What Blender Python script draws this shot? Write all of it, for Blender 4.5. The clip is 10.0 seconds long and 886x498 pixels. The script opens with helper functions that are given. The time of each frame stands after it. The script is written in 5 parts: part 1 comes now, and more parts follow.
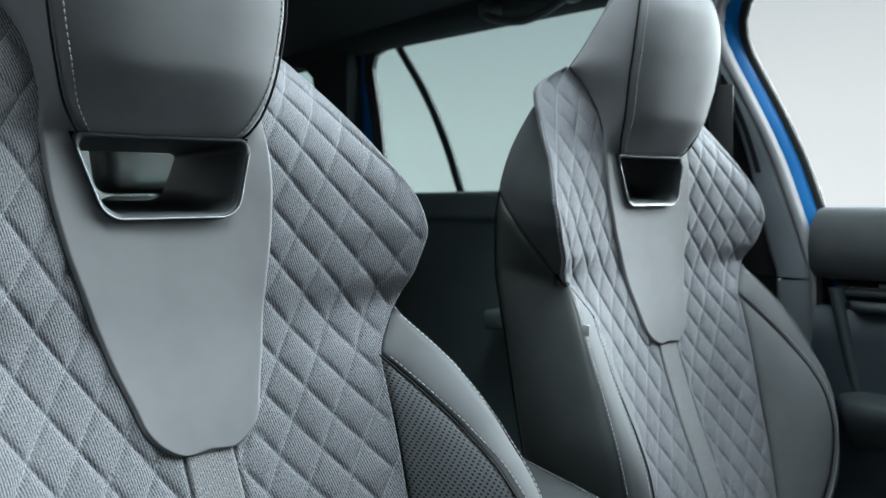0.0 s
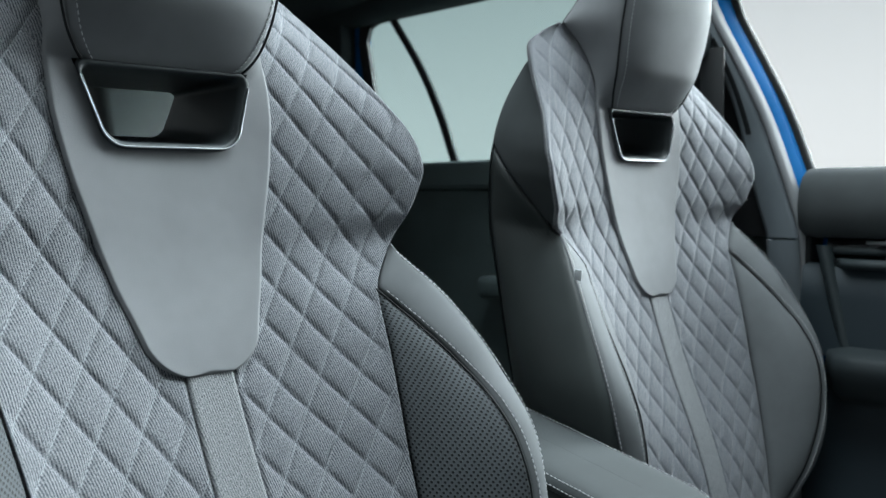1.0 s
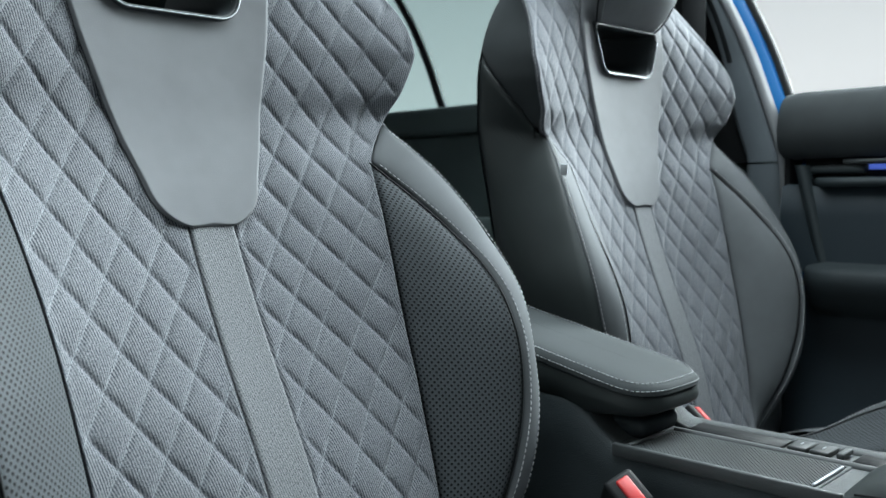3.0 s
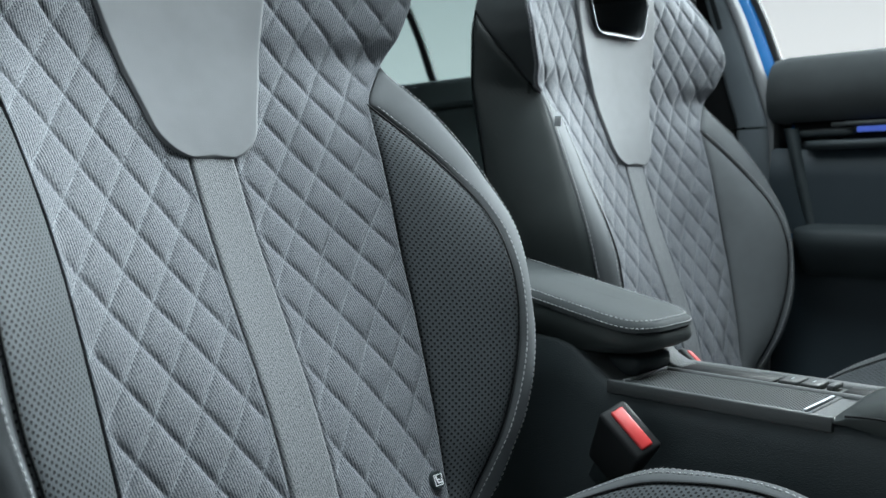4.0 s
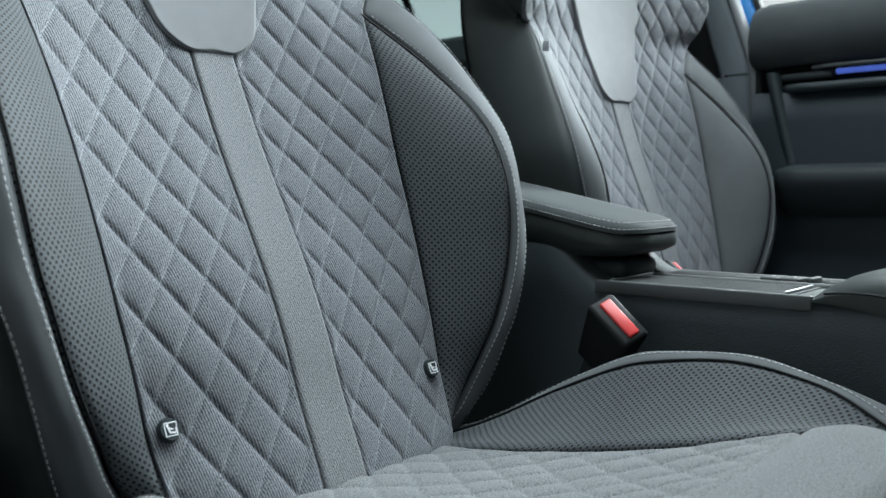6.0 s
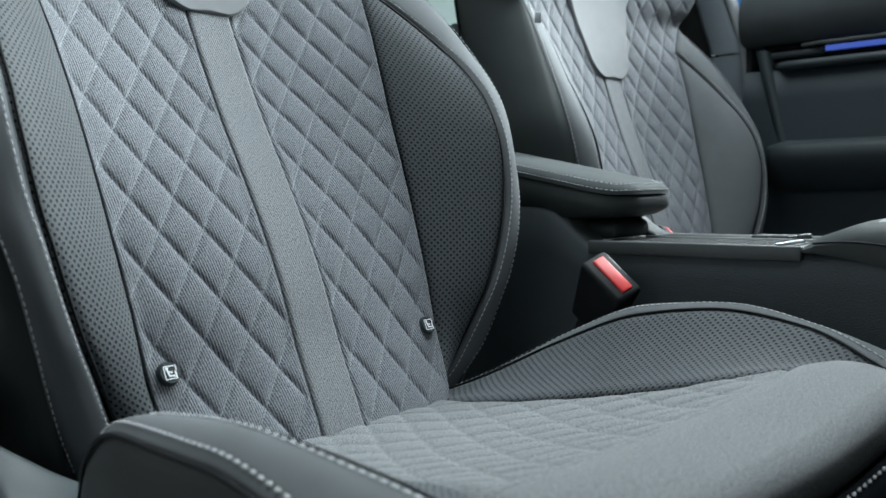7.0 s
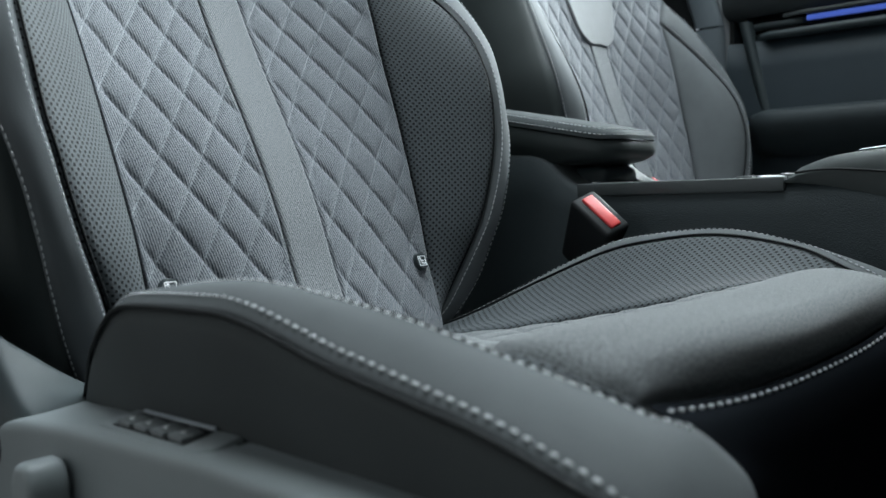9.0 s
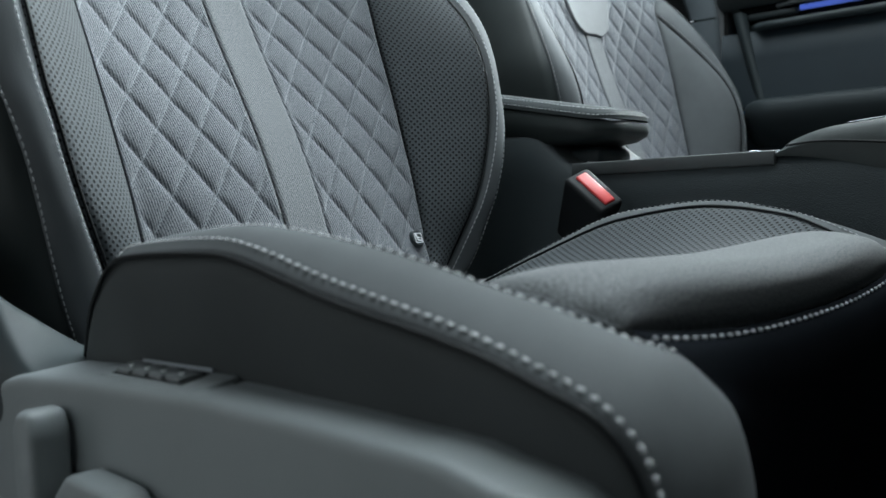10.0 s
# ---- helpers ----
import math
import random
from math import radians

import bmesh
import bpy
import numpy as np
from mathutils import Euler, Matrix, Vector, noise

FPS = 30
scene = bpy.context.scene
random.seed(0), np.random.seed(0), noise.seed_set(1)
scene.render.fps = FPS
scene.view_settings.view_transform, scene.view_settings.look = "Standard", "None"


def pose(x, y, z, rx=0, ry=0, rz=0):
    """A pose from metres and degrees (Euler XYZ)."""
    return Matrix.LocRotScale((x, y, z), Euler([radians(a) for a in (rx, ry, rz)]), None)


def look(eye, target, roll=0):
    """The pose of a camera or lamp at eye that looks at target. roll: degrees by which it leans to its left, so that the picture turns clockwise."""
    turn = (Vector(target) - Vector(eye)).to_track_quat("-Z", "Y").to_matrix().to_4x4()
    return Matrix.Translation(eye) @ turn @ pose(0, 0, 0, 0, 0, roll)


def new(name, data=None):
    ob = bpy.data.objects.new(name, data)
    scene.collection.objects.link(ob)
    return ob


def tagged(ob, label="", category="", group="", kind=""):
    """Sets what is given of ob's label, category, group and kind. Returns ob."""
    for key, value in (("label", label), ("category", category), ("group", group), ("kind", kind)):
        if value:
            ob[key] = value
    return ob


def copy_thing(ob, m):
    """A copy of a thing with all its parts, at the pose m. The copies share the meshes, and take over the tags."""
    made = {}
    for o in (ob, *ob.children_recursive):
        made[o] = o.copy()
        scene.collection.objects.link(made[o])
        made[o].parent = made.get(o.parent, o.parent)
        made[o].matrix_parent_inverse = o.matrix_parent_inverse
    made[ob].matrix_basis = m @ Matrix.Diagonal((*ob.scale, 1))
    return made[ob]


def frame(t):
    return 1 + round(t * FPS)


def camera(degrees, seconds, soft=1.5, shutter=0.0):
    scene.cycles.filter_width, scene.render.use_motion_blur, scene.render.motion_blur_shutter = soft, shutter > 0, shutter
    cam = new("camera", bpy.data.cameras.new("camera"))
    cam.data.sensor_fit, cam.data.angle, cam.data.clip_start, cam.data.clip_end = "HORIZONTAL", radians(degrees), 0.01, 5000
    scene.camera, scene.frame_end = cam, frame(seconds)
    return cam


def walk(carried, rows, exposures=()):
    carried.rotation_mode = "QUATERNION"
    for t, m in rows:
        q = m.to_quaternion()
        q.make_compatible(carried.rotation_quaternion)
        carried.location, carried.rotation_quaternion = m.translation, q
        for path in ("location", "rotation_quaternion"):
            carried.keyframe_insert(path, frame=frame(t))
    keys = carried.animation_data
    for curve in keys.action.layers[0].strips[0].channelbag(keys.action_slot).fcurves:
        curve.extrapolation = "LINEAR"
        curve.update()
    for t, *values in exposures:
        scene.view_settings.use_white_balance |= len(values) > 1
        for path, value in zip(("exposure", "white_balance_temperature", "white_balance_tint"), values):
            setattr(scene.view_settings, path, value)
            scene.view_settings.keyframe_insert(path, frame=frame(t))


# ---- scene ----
cam = camera(52.73, 10.0)
cam.data.dof.use_dof, cam.data.dof.focus_distance, cam.data.dof.aperture_fstop = True, 0.78, 9.0
PATH = [
    (0.0, (-0.3609, -0.5297, 1.1489), (1.028, 0.9053, 1.0395), -0.59),
    (0.5, (-0.3691, -0.5365, 1.1227), (1.0246, 0.893, 1.0038), -0.56),
    (1.0, (-0.377, -0.5429, 1.0961), (1.0217, 0.881, 0.9685), -0.55),
    (1.5, (-0.3858, -0.5506, 1.0684), (1.0174, 0.8682, 0.934), -0.55),
    (2.0, (-0.3947, -0.5597, 1.0401), (1.0115, 0.8558, 0.902), -0.6),
    (2.5, (-0.4032, -0.567, 1.0095), (1.0072, 0.8442, 0.8702), -0.72),
    (4.0, (-0.4281, -0.5728, 0.9235), (1.0085, 0.8106, 0.7739), -0.71),
    (4.5, (-0.4387, -0.5778, 0.8976), (1.0054, 0.7975, 0.7454), -0.73),
    (5.0, (-0.4464, -0.5807, 0.8732), (1.0046, 0.787, 0.7191), -0.65),
    (5.5, (-0.4531, -0.5834, 0.8515), (1.0044, 0.7773, 0.6958), -0.59),
    (7.0, (-0.4683, -0.597, 0.7855), (0.9996, 0.7541, 0.6442), -1.27),
    (7.5, (-0.4744, -0.599, 0.7676), (1.0001, 0.7452, 0.6299), -1.39),
    (8.0, (-0.48, -0.6005, 0.7507), (1.0011, 0.7368, 0.6163), -1.5),
    (8.5, (-0.4854, -0.6031, 0.7342), (1.0005, 0.7294, 0.6052), -1.6),
    (9.0, (-0.4892, -0.607, 0.7184), (0.9985, 0.7241, 0.5971), -1.73),
    (9.5, (-0.4931, -0.613, 0.7038), (0.9951, 0.7183, 0.5904), -1.96),
    (10.0, (-0.4953, -0.6174, 0.6885), (0.9924, 0.7154, 0.5862), -2.18),
]
walk(cam, [(t, look(eye, target, roll)) for t, eye, target, roll in PATH], exposures=[(0.0, 0.0), (5.5, 0.08), (10.0, 0.08)])

# ---- light: a bright white photo studio round the car ----
world = bpy.data.worlds.new("studio")
scene.world = world
world.use_nodes = True
wn = world.node_tree
wbg = wn.nodes["Background"]
wbg.inputs["Strength"].default_value = 0.52
wtc, wsep, wramp = wn.nodes.new("ShaderNodeTexCoord"), wn.nodes.new("ShaderNodeSeparateXYZ"), wn.nodes.new("ShaderNodeValToRGB")
wn.links.new(wtc.outputs["Generated"], wsep.inputs[0])
wn.links.new(wsep.outputs["Z"], wramp.inputs["Fac"])
wn.links.new(wramp.outputs["Color"], wbg.inputs["Color"])
for el, (p, c) in zip(wramp.color_ramp.elements, ((0.0, (0.46, 0.49, 0.50, 1)), (0.55, (0.38, 0.44, 0.46, 1)))):
    el.position, el.color = p, c


def softbox(name, eye, target, sx, sy, watts, colour):
    lamp = bpy.data.lights.new(name, "AREA")
    lamp.shape, lamp.size, lamp.size_y, lamp.energy, lamp.color = "RECTANGLE", sx, sy, watts, colour
    ob = new(name, lamp)
    ob.matrix_world = look(eye, target)
    return tagged(ob, "large white studio softbox beside the car", "studio lamp", kind="structure")


softbox("studio_softbox", (0.95, -0.28, 3.0), (0.40, -0.15, 0.9), 1.3, 3.0, 148, (0.87, 1.0, 1.05))
softbox("studio_side_softbox", (3.4, -0.52, 2.35), (0.0, 0.1, 0.9), 1.6, 1.6, 425, (0.88, 1.0, 1.03))


# ---- materials ----
def nodes_of(name):
    m = bpy.data.materials.new(name)
    m.use_nodes = True
    return m, m.node_tree.nodes, m.node_tree.links, m.node_tree.nodes["Principled BSDF"]


def mathn(n, l, op, a, b=None, c=None):
    k = n.new("ShaderNodeMath")
    k.operation = op
    for i, v in enumerate((a, b, c)):
        if v is None:
            continue
        if isinstance(v, (int, float)):
            k.inputs[i].default_value = v
        else:
            l.new(v, k.inputs[i])
    return k.outputs[0]


def ramp(n, l, fac, stops):
    r = n.new("ShaderNodeValToRGB")
    e = r.color_ramp.elements
    while len(e) < len(stops):
        e.new(0.5)
    for k, (p, c) in zip(e, stops):
        k.position = p
        k.color = (*c, 1) if len(c) == 3 else c
    l.new(fac, r.inputs["Fac"])
    return r.outputs["Color"]


def noise_tex(n, l, coord, scale, detail=3.0, rough=0.55):
    k = n.new("ShaderNodeTexNoise")
    k.inputs["Scale"].default_value, k.inputs["Detail"].default_value, k.inputs["Roughness"].default_value = scale, detail, rough
    l.new(coord, k.inputs["Vector"])
    return k.outputs["Fac"]


def bump(n, l, bsdf, height, strength, dist, under=None):
    b = n.new("ShaderNodeBump")
    b.inputs["Strength"].default_value, b.inputs["Distance"].default_value = strength, dist
    l.new(height, b.inputs["Height"])
    if under is not None:
        l.new(under, b.inputs["Normal"])
    l.new(b.outputs["Normal"], bsdf.inputs["Normal"])
    return b.outputs["Normal"]


def leather(name, colour, rough=0.42, holes=False, grain=900.0, spec=0.5):
    m, n, l, bsdf = nodes_of(name)
    bsdf.inputs["Specular IOR Level"].default_value = spec
    tc = n.new("ShaderNodeTexCoord")
    ob = tc.outputs["Object"]
    big = noise_tex(n, l, ob, 14.0, 3.0)
    vor = n.new("ShaderNodeTexVoronoi")
    vor.inputs["Scale"].default_value = grain
    l.new(ob, vor.inputs["Vector"])
    c = ramp(n, l, big, [(0.3, [v * 0.88 for v in colour]), (0.7, [v * 1.1 for v in colour])])
    l.new(c, bsdf.inputs["Base Color"])
    r = mathn(n, l, "MULTIPLY_ADD", big, 0.16, rough - 0.08)
    l.new(r, bsdf.inputs["Roughness"])
    nrm = bump(n, l, bsdf, vor.outputs["Distance"], 0.10, 0.0006)
    if holes:
        uv = tc.outputs["UV"]
        ds = []
        for off in (0.0, 0.5):
            sc = n.new("ShaderNodeVectorMath")
            sc.operation = "MULTIPLY_ADD"
            sc.inputs[1].default_value, sc.inputs[2].default_value = (1 / 0.0062, 1 / 0.0062, 0), (off, off, 0)
            l.new(uv, sc.inputs[0])
            fr = n.new("ShaderNodeVectorMath")
            fr.operation = "FRACTION"
            l.new(sc.outputs[0], fr.inputs[0])
            di = n.new("ShaderNodeVectorMath")
            di.operation = "DISTANCE"
            di.inputs[1].default_value = (0.5, 0.5, 0)
            l.new(fr.outputs[0], di.inputs[0])
            ds.append(di.outputs["Value"])
        d = mathn(n, l, "MINIMUM", ds[0], ds[1])
        mr = n.new("ShaderNodeMapRange")
        mr.inputs["From Min"].default_value, mr.inputs["From Max"].default_value = 0.15, 0.23
        l.new(d, mr.inputs["Value"])
        mask = mr.outputs["Result"]
        mix = n.new("ShaderNodeMix")
        mix.data_type = "RGBA"
        mix.inputs[6].default_value = (0.009, 0.010, 0.011, 1)
        l.new(mask, mix.inputs[0])
        l.new(c, mix.inputs[7])
        l.new(mix.outputs[2], bsdf.inputs["Base Color"])
        bump(n, l, bsdf, mask, 0.6, 0.0008, nrm)
    return m


def cloth(name, dark, light, ribs=True, l0=0.2193, rib=0.30, thread=True):
    m, n, l, bsdf = nodes_of(name)
    tc = n.new("ShaderNodeTexCoord")
    uv = tc.outputs["UV"]
    # melange: short light and dark fibres, stretched along the weave
    mp = n.new("ShaderNodeMapping")
    mp.inputs["Scale"].default_value = (1400, 430, 1)
    l.new(uv, mp.inputs["Vector"])
    f1 = noise_tex(n, l, mp.outputs[0], 1.0, 2.0, 0.6)
    mp2 = n.new("ShaderNodeMapping")
    mp2.inputs["Scale"].default_value = (430, 1400, 1)
    l.new(uv, mp2.inputs["Vector"])
    f2 = noise_tex(n, l, mp2.outputs[0], 1.0, 2.0, 0.6)
    f3 = noise_tex(n, l, uv, 900.0, 2.0, 0.8)
    fib = mathn(n, l, "ADD", mathn(n, l, "MULTIPLY", f1, 0.35), mathn(n, l, "ADD", mathn(n, l, "MULTIPLY", f2, 0.3), mathn(n, l, "MULTIPLY", f3, 0.35)))
    # fine ribs that run up the seat, broken by slow noise
    sep = n.new("ShaderNodeSeparateXYZ")
    l.new(uv, sep.inputs[0])
    wob = noise_tex(n, l, uv, 55.0, 3.0)
    ph = mathn(n, l, "ADD", mathn(n, l, "MULTIPLY", sep.outputs[0], 2 * math.pi / 0.0022),
               mathn(n, l, "ADD", mathn(n, l, "MULTIPLY", sep.outputs[1], 2 * math.pi / 0.0125), mathn(n, l, "MULTIPLY", wob, 4.0)))
    wave = mathn(n, l, "MULTIPLY_ADD", mathn(n, l, "SINE", ph), 0.5, 0.5)
    slow = noise_tex(n, l, uv, 26.0, 2.0)
    amt = mathn(n, l, "MULTIPLY", slow, rib if ribs else 0.06)
    val = mathn(n, l, "ADD", fib, mathn(n, l, "MULTIPLY", mathn(n, l, "SUBTRACT", wave, 0.5), amt))
    c = ramp(n, l, val, [(0.395, dark), (0.50, [(a + b) / 2 for a, b in zip(dark, light)]), (0.61, light)])
    if ribs and thread:
        # fine sewing thread along one family of diamond seams
        du = mathn(n, l, "MULTIPLY_ADD", sep.outputs[0], 1 / 0.039, -0.043 / 0.039)
        dv = mathn(n, l, "MULTIPLY_ADD", sep.outputs[1], 1 / 0.056, -l0 / 0.056)
        off = mathn(n, l, "ABSOLUTE", mathn(n, l, "SUBTRACT", mathn(n, l, "FRACT", mathn(n, l, "ADD", mathn(n, l, "SUBTRACT", du, dv), 0.5)), 0.5))
        dash = mathn(n, l, "GREATER_THAN", mathn(n, l, "FRACT", mathn(n, l, "MULTIPLY", sep.outputs[1], 1 / 0.0042)), 0.3)
        line = mathn(n, l, "MULTIPLY", mathn(n, l, "LESS_THAN", off, 0.014), dash)
        mx = n.new("ShaderNodeMix")
        mx.data_type = "RGBA"
        mx.inputs[7].default_value = (0.36, 0.39, 0.41, 1)
        l.new(mathn(n, l, "MULTIPLY", line, 0.50), mx.inputs[0])
        l.new(c, mx.inputs[6])
        c = mx.outputs[2]
    l.new(c, bsdf.inputs["Base Color"])
    bsdf.inputs["Roughness"].default_value = 0.9
    bsdf.inputs["Specular IOR Level"].default_value = 0.2
    bsdf.inputs["Sheen Weight"].default_value = 0.08
    bsdf.inputs["Sheen Roughness"].default_value = 0.5
    bump(n, l, bsdf, val, 0.5, 0.0007)
    return m


def plain(name, colour, rough=0.5, metal=0.0, grain=0.0, scale=700.0, emit=0.0, coat=0.0, spec=0.5):
    m, n, l, bsdf = nodes_of(name)
    tc = n.new("ShaderNodeTexCoord")
    big = noise_tex(n, l, tc.outputs["Object"], 9.0, 4.0)
    c = ramp(n, l, big, [(0.3, [v * 0.9 for v in colour]), (0.7, [min(1, v * 1.1) for v in colour])])
    l.new(c, bsdf.inputs["Base Color"])
    l.new(mathn(n, l, "MULTIPLY_ADD", big, 0.12, rough - 0.06), bsdf.inputs["Roughness"])
    bsdf.inputs["Metallic"].default_value = metal
    bsdf.inputs["Specular IOR Level"].default_value = spec
    bsdf.inputs["Coat Weight"].default_value = coat
    if grain:
        bump(n, l, bsdf, noise_tex(n, l, tc.outputs["Object"], scale, 2.0), grain, 0.0008)
    if emit:
        bsdf.inputs["Emission Color"].default_value = (*colour, 1)
        bsdf.inputs["Emission Strength"].default_value = emit
    return m


LEATHER = leather("grey_leather", (0.172, 0.179, 0.187), 0.70, spec=0.2)
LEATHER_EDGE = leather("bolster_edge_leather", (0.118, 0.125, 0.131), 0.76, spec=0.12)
LEATHER_DARK = leather("dark_leather", (0.030, 0.036, 0.036), 0.5, spec=0.3)
LEATHER_MID = leather("dark_grey_leather", (0.050, 0.056, 0.058), 0.72, spec=0.12)
LEATHER_DOOR = leather("door_armrest_leather", (0.015, 0.020, 0.022), 0.6, spec=0.2)
LEATHER_BAND = leather("band_leather", (0.118, 0.125, 0.130), 0.80, spec=0.04)
# shaded copy of the seat leather, for the cushion front only
LEATHER_FRONT_SHADE = leather("front_leather_shaded", (0.010, 0.0115, 0.014), 0.9, spec=0.0)
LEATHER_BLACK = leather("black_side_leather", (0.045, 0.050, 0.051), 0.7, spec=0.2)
LEATHER_HOLES = leather("perforated_leather", (0.073, 0.081, 0.087), 0.66, holes=True, spec=0.2)
CLOTH = cloth("quilted_cloth", (0.024, 0.031, 0.043), (0.262, 0.270, 0.284))
CLOTH_SOFT = cloth("cushion_cloth", (0.022, 0.027, 0.030), (0.248, 0.256, 0.261), rib=0.10, thread=False)
CLOTH_PLAIN = cloth("strip_cloth", (0.046, 0.053, 0.060), (0.300, 0.308, 0.317), rib=0.20, thread=False)
THREAD = plain("light_thread", (0.41, 0.42, 0.43), 0.8)
THREAD_GREY = plain("grey_thread", (0.42, 0.44, 0.46), 0.8)
PIPING = plain("black_piping", (0.008, 0.009, 0.010), 0.6, spec=0.2)
PLASTIC = plain("grained_plastic", (0.185, 0.202, 0.208), 0.5, grain=0.35, scale=1400)
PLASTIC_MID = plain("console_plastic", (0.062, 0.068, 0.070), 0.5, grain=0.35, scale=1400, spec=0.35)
PLASTIC_DARK = plain("black_plastic", (0.021, 0.0285, 0.0315), 0.5, grain=0.3, scale=1400, spec=0.3)
PLASTIC_GREY = plain("grey_plastic", (0.22, 0.24, 0.26), 0.55, grain=0.25, scale=900)
GLOSS = plain("gloss_black", (0.010, 0.011, 0.012), 0.18)
FRAME = plain("satin_dark_frame", (0.040, 0.048, 0.052), 0.5, grain=0.1, scale=1500, spec=0.35)
CHROME = plain("satin_chrome", (0.36, 0.38, 0.40), 0.50, metal=1.0)
RED = plain("red_plastic", (0.58, 0.034, 0.034), 0.45)
BLUE = plain("blue_paint", (0.0015, 0.090, 0.260), 0.4, spec=0.03)
PLASTIC_KEY = plain("key_plastic", (0.120, 0.130, 0.134), 0.45, grain=0.1, scale=1400)
PLASTIC_REAR = plain("rear_door_plastic", (0.056, 0.076, 0.078), 0.6, grain=0.3, scale=1400, spec=0.3)
PLASTIC_PILLAR = plain("pillar_plastic", (0.110, 0.127, 0.140), 0.55, grain=0.25, scale=900, spec=0.3)
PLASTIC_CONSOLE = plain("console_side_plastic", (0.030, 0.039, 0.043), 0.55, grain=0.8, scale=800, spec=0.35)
PLASTIC_DOOR = plain("door_card_plastic", (0.012, 0.020, 0.026), 0.55, grain=0.3, scale=1400, spec=0.3)
PLASTIC_RIB = plain("tray_rubber", (0.030, 0.034, 0.035), 0.6)
HEADLINER = plain("black_headliner", (0.013, 0.017, 0.018), 0.95, grain=0.5, scale=900, spec=0.1)
CARPET = plain("black_carpet", (0.02, 0.021, 0.022), 0.95, grain=0.6, scale=600)
WHITE_PRINT = plain("white_print", (0.75, 0.76, 0.77), 0.5)
STUDIO = plain("grey_studio_paint", (0.11, 0.113, 0.115), 0.6)
LED = plain("blue_light_strip", (0.08, 0.15, 0.62), 0.4, emit=0.5)


def glass_mat():
    m, n, l, bsdf = nodes_of("tinted_glass")
    bsdf.inputs["Base Color"].default_value = (0.52, 0.655, 0.645, 1)
    bsdf.inputs["Roughness"].default_value = 0.0
    bsdf.inputs["IOR"].default_value = 1.1
    bsdf.inputs["Transmission Weight"].default_value = 1.0
    return m


GLASS = glass_mat()


# ---- building helpers ----
def spl(*pts):
    """A smooth curve through (t, v...) points, as a function of t."""
    a = np.array(pts, float)
    t, v = a[:, 0], a[:, 1:]
    d = np.diff(v, axis=0) / np.diff(t)[:, None]
    g = np.zeros_like(v)
    g[1:-1] = np.where(d[:-1] * d[1:] > 0, 2 * d[:-1] * d[1:] / (d[:-1] + d[1:] + 1e-12), 0)
    g[0], g[-1] = d[0], d[-1]

    def at(x):
        x = min(max(x, t[0]), t[-1])
        k = min(max(int(np.searchsorted(t, x)) - 1, 0), len(t) - 2)
        h = t[k + 1] - t[k]
        s = (x - t[k]) / h
        r = (v[k] * (1 + 2 * s) * (1 - s) ** 2 + v[k + 1] * s * s * (3 - 2 * s) + h * (g[k] * s * (1 - s) ** 2 - g[k + 1] * s * s * (1 - s)))
        return float(r[0]) if len(r) == 1 else r

    return at


def link(name, mesh, mat, parent=None, label="", smooth=True):
    ob = new(name, mesh)
    mesh.materials.append(mat)
    if smooth:
        mesh.polygons.foreach_set("use_smooth", [True] * len(mesh.polygons))
    if parent is not None:
        ob.parent = parent
    if label:
        ob["label"] = label
    return ob


def part(name, bm, mat, parent=None, label="", smooth=True):
    me = bpy.data.meshes.new(name)
    bm.to_mesh(me)
    bm.free()
    return link(name, me, mat, parent, label, smooth)


def thing(name, label, category, group="", kind="", at=(0, 0, 0)):
    ob = new(name)
    ob.location = at
    ob.empty_display_size = 0.05
    return tagged(ob, label, category, group, kind)


def grid(P, flip=False, uv=None, keep=None, loop=False):
    """A mesh from rows and columns of points (an array rows x cols x 3)."""
    P = np.asarray(P, float)
    r, c = P.shape[:2]
    i, j = np.meshgrid(np.arange(r - 1), np.arange(c if loop else c - 1), indexing="ij")
    k = (j + 1) % c
    q = np.stack([i * c + j, i * c + k, (i + 1) * c + k, (i + 1) * c + j], -1).reshape(-1, 4)
    if keep is not None:
        q = q[keep(P.reshape(-1, 3)[q].mean(1))]
    if flip:
        q = q[:, ::-1]
    me = bpy.data.meshes.new("grid")
    me.from_pydata(P.reshape(-1, 3).tolist(), [], q.tolist())
    if uv is not None:
        lay = me.uv_layers.new(name="UVMap")
        flat = np.asarray(uv, float).reshape(-1, 2)
        lay.data.foreach_set("uv", flat[q.ravel()].ravel())
    me.update()
    return me


def merge(name, meshes):
    """One mesh out of several."""
    bm = bmesh.new()
    for me in meshes:
        bm.from_mesh(me)
        bpy.data.meshes.remove(me)
    out = bpy.data.meshes.new(name)
    bm.to_mesh(out)
    bm.free()
    return out


def uv_metres(P):
    """Arc length across and along the rows of a grid."""
    P = np.asarray(P, float)
    du = np.linalg.norm(np.diff(P, axis=1), axis=2).cumsum(1)
    u = np.concatenate([np.zeros((len(P), 1)), du], 1)
    u -= u[:, u.shape[1] // 2][:, None]
    dv = np.linalg.norm(np.diff(P, axis=0), axis=2).mean(1).cumsum()
    v = np.concatenate([[0], dv])[:, None] * np.ones(P.shape[1])
    return np.stack([u, v], -1)


def normals(P):
    a = np.gradient(P, axis=0)
    b = np.gradient(P, axis=1)
    n = np.cross(b, a)
    return n / (np.linalg.norm(n, axis=2, keepdims=True) + 1e-12)


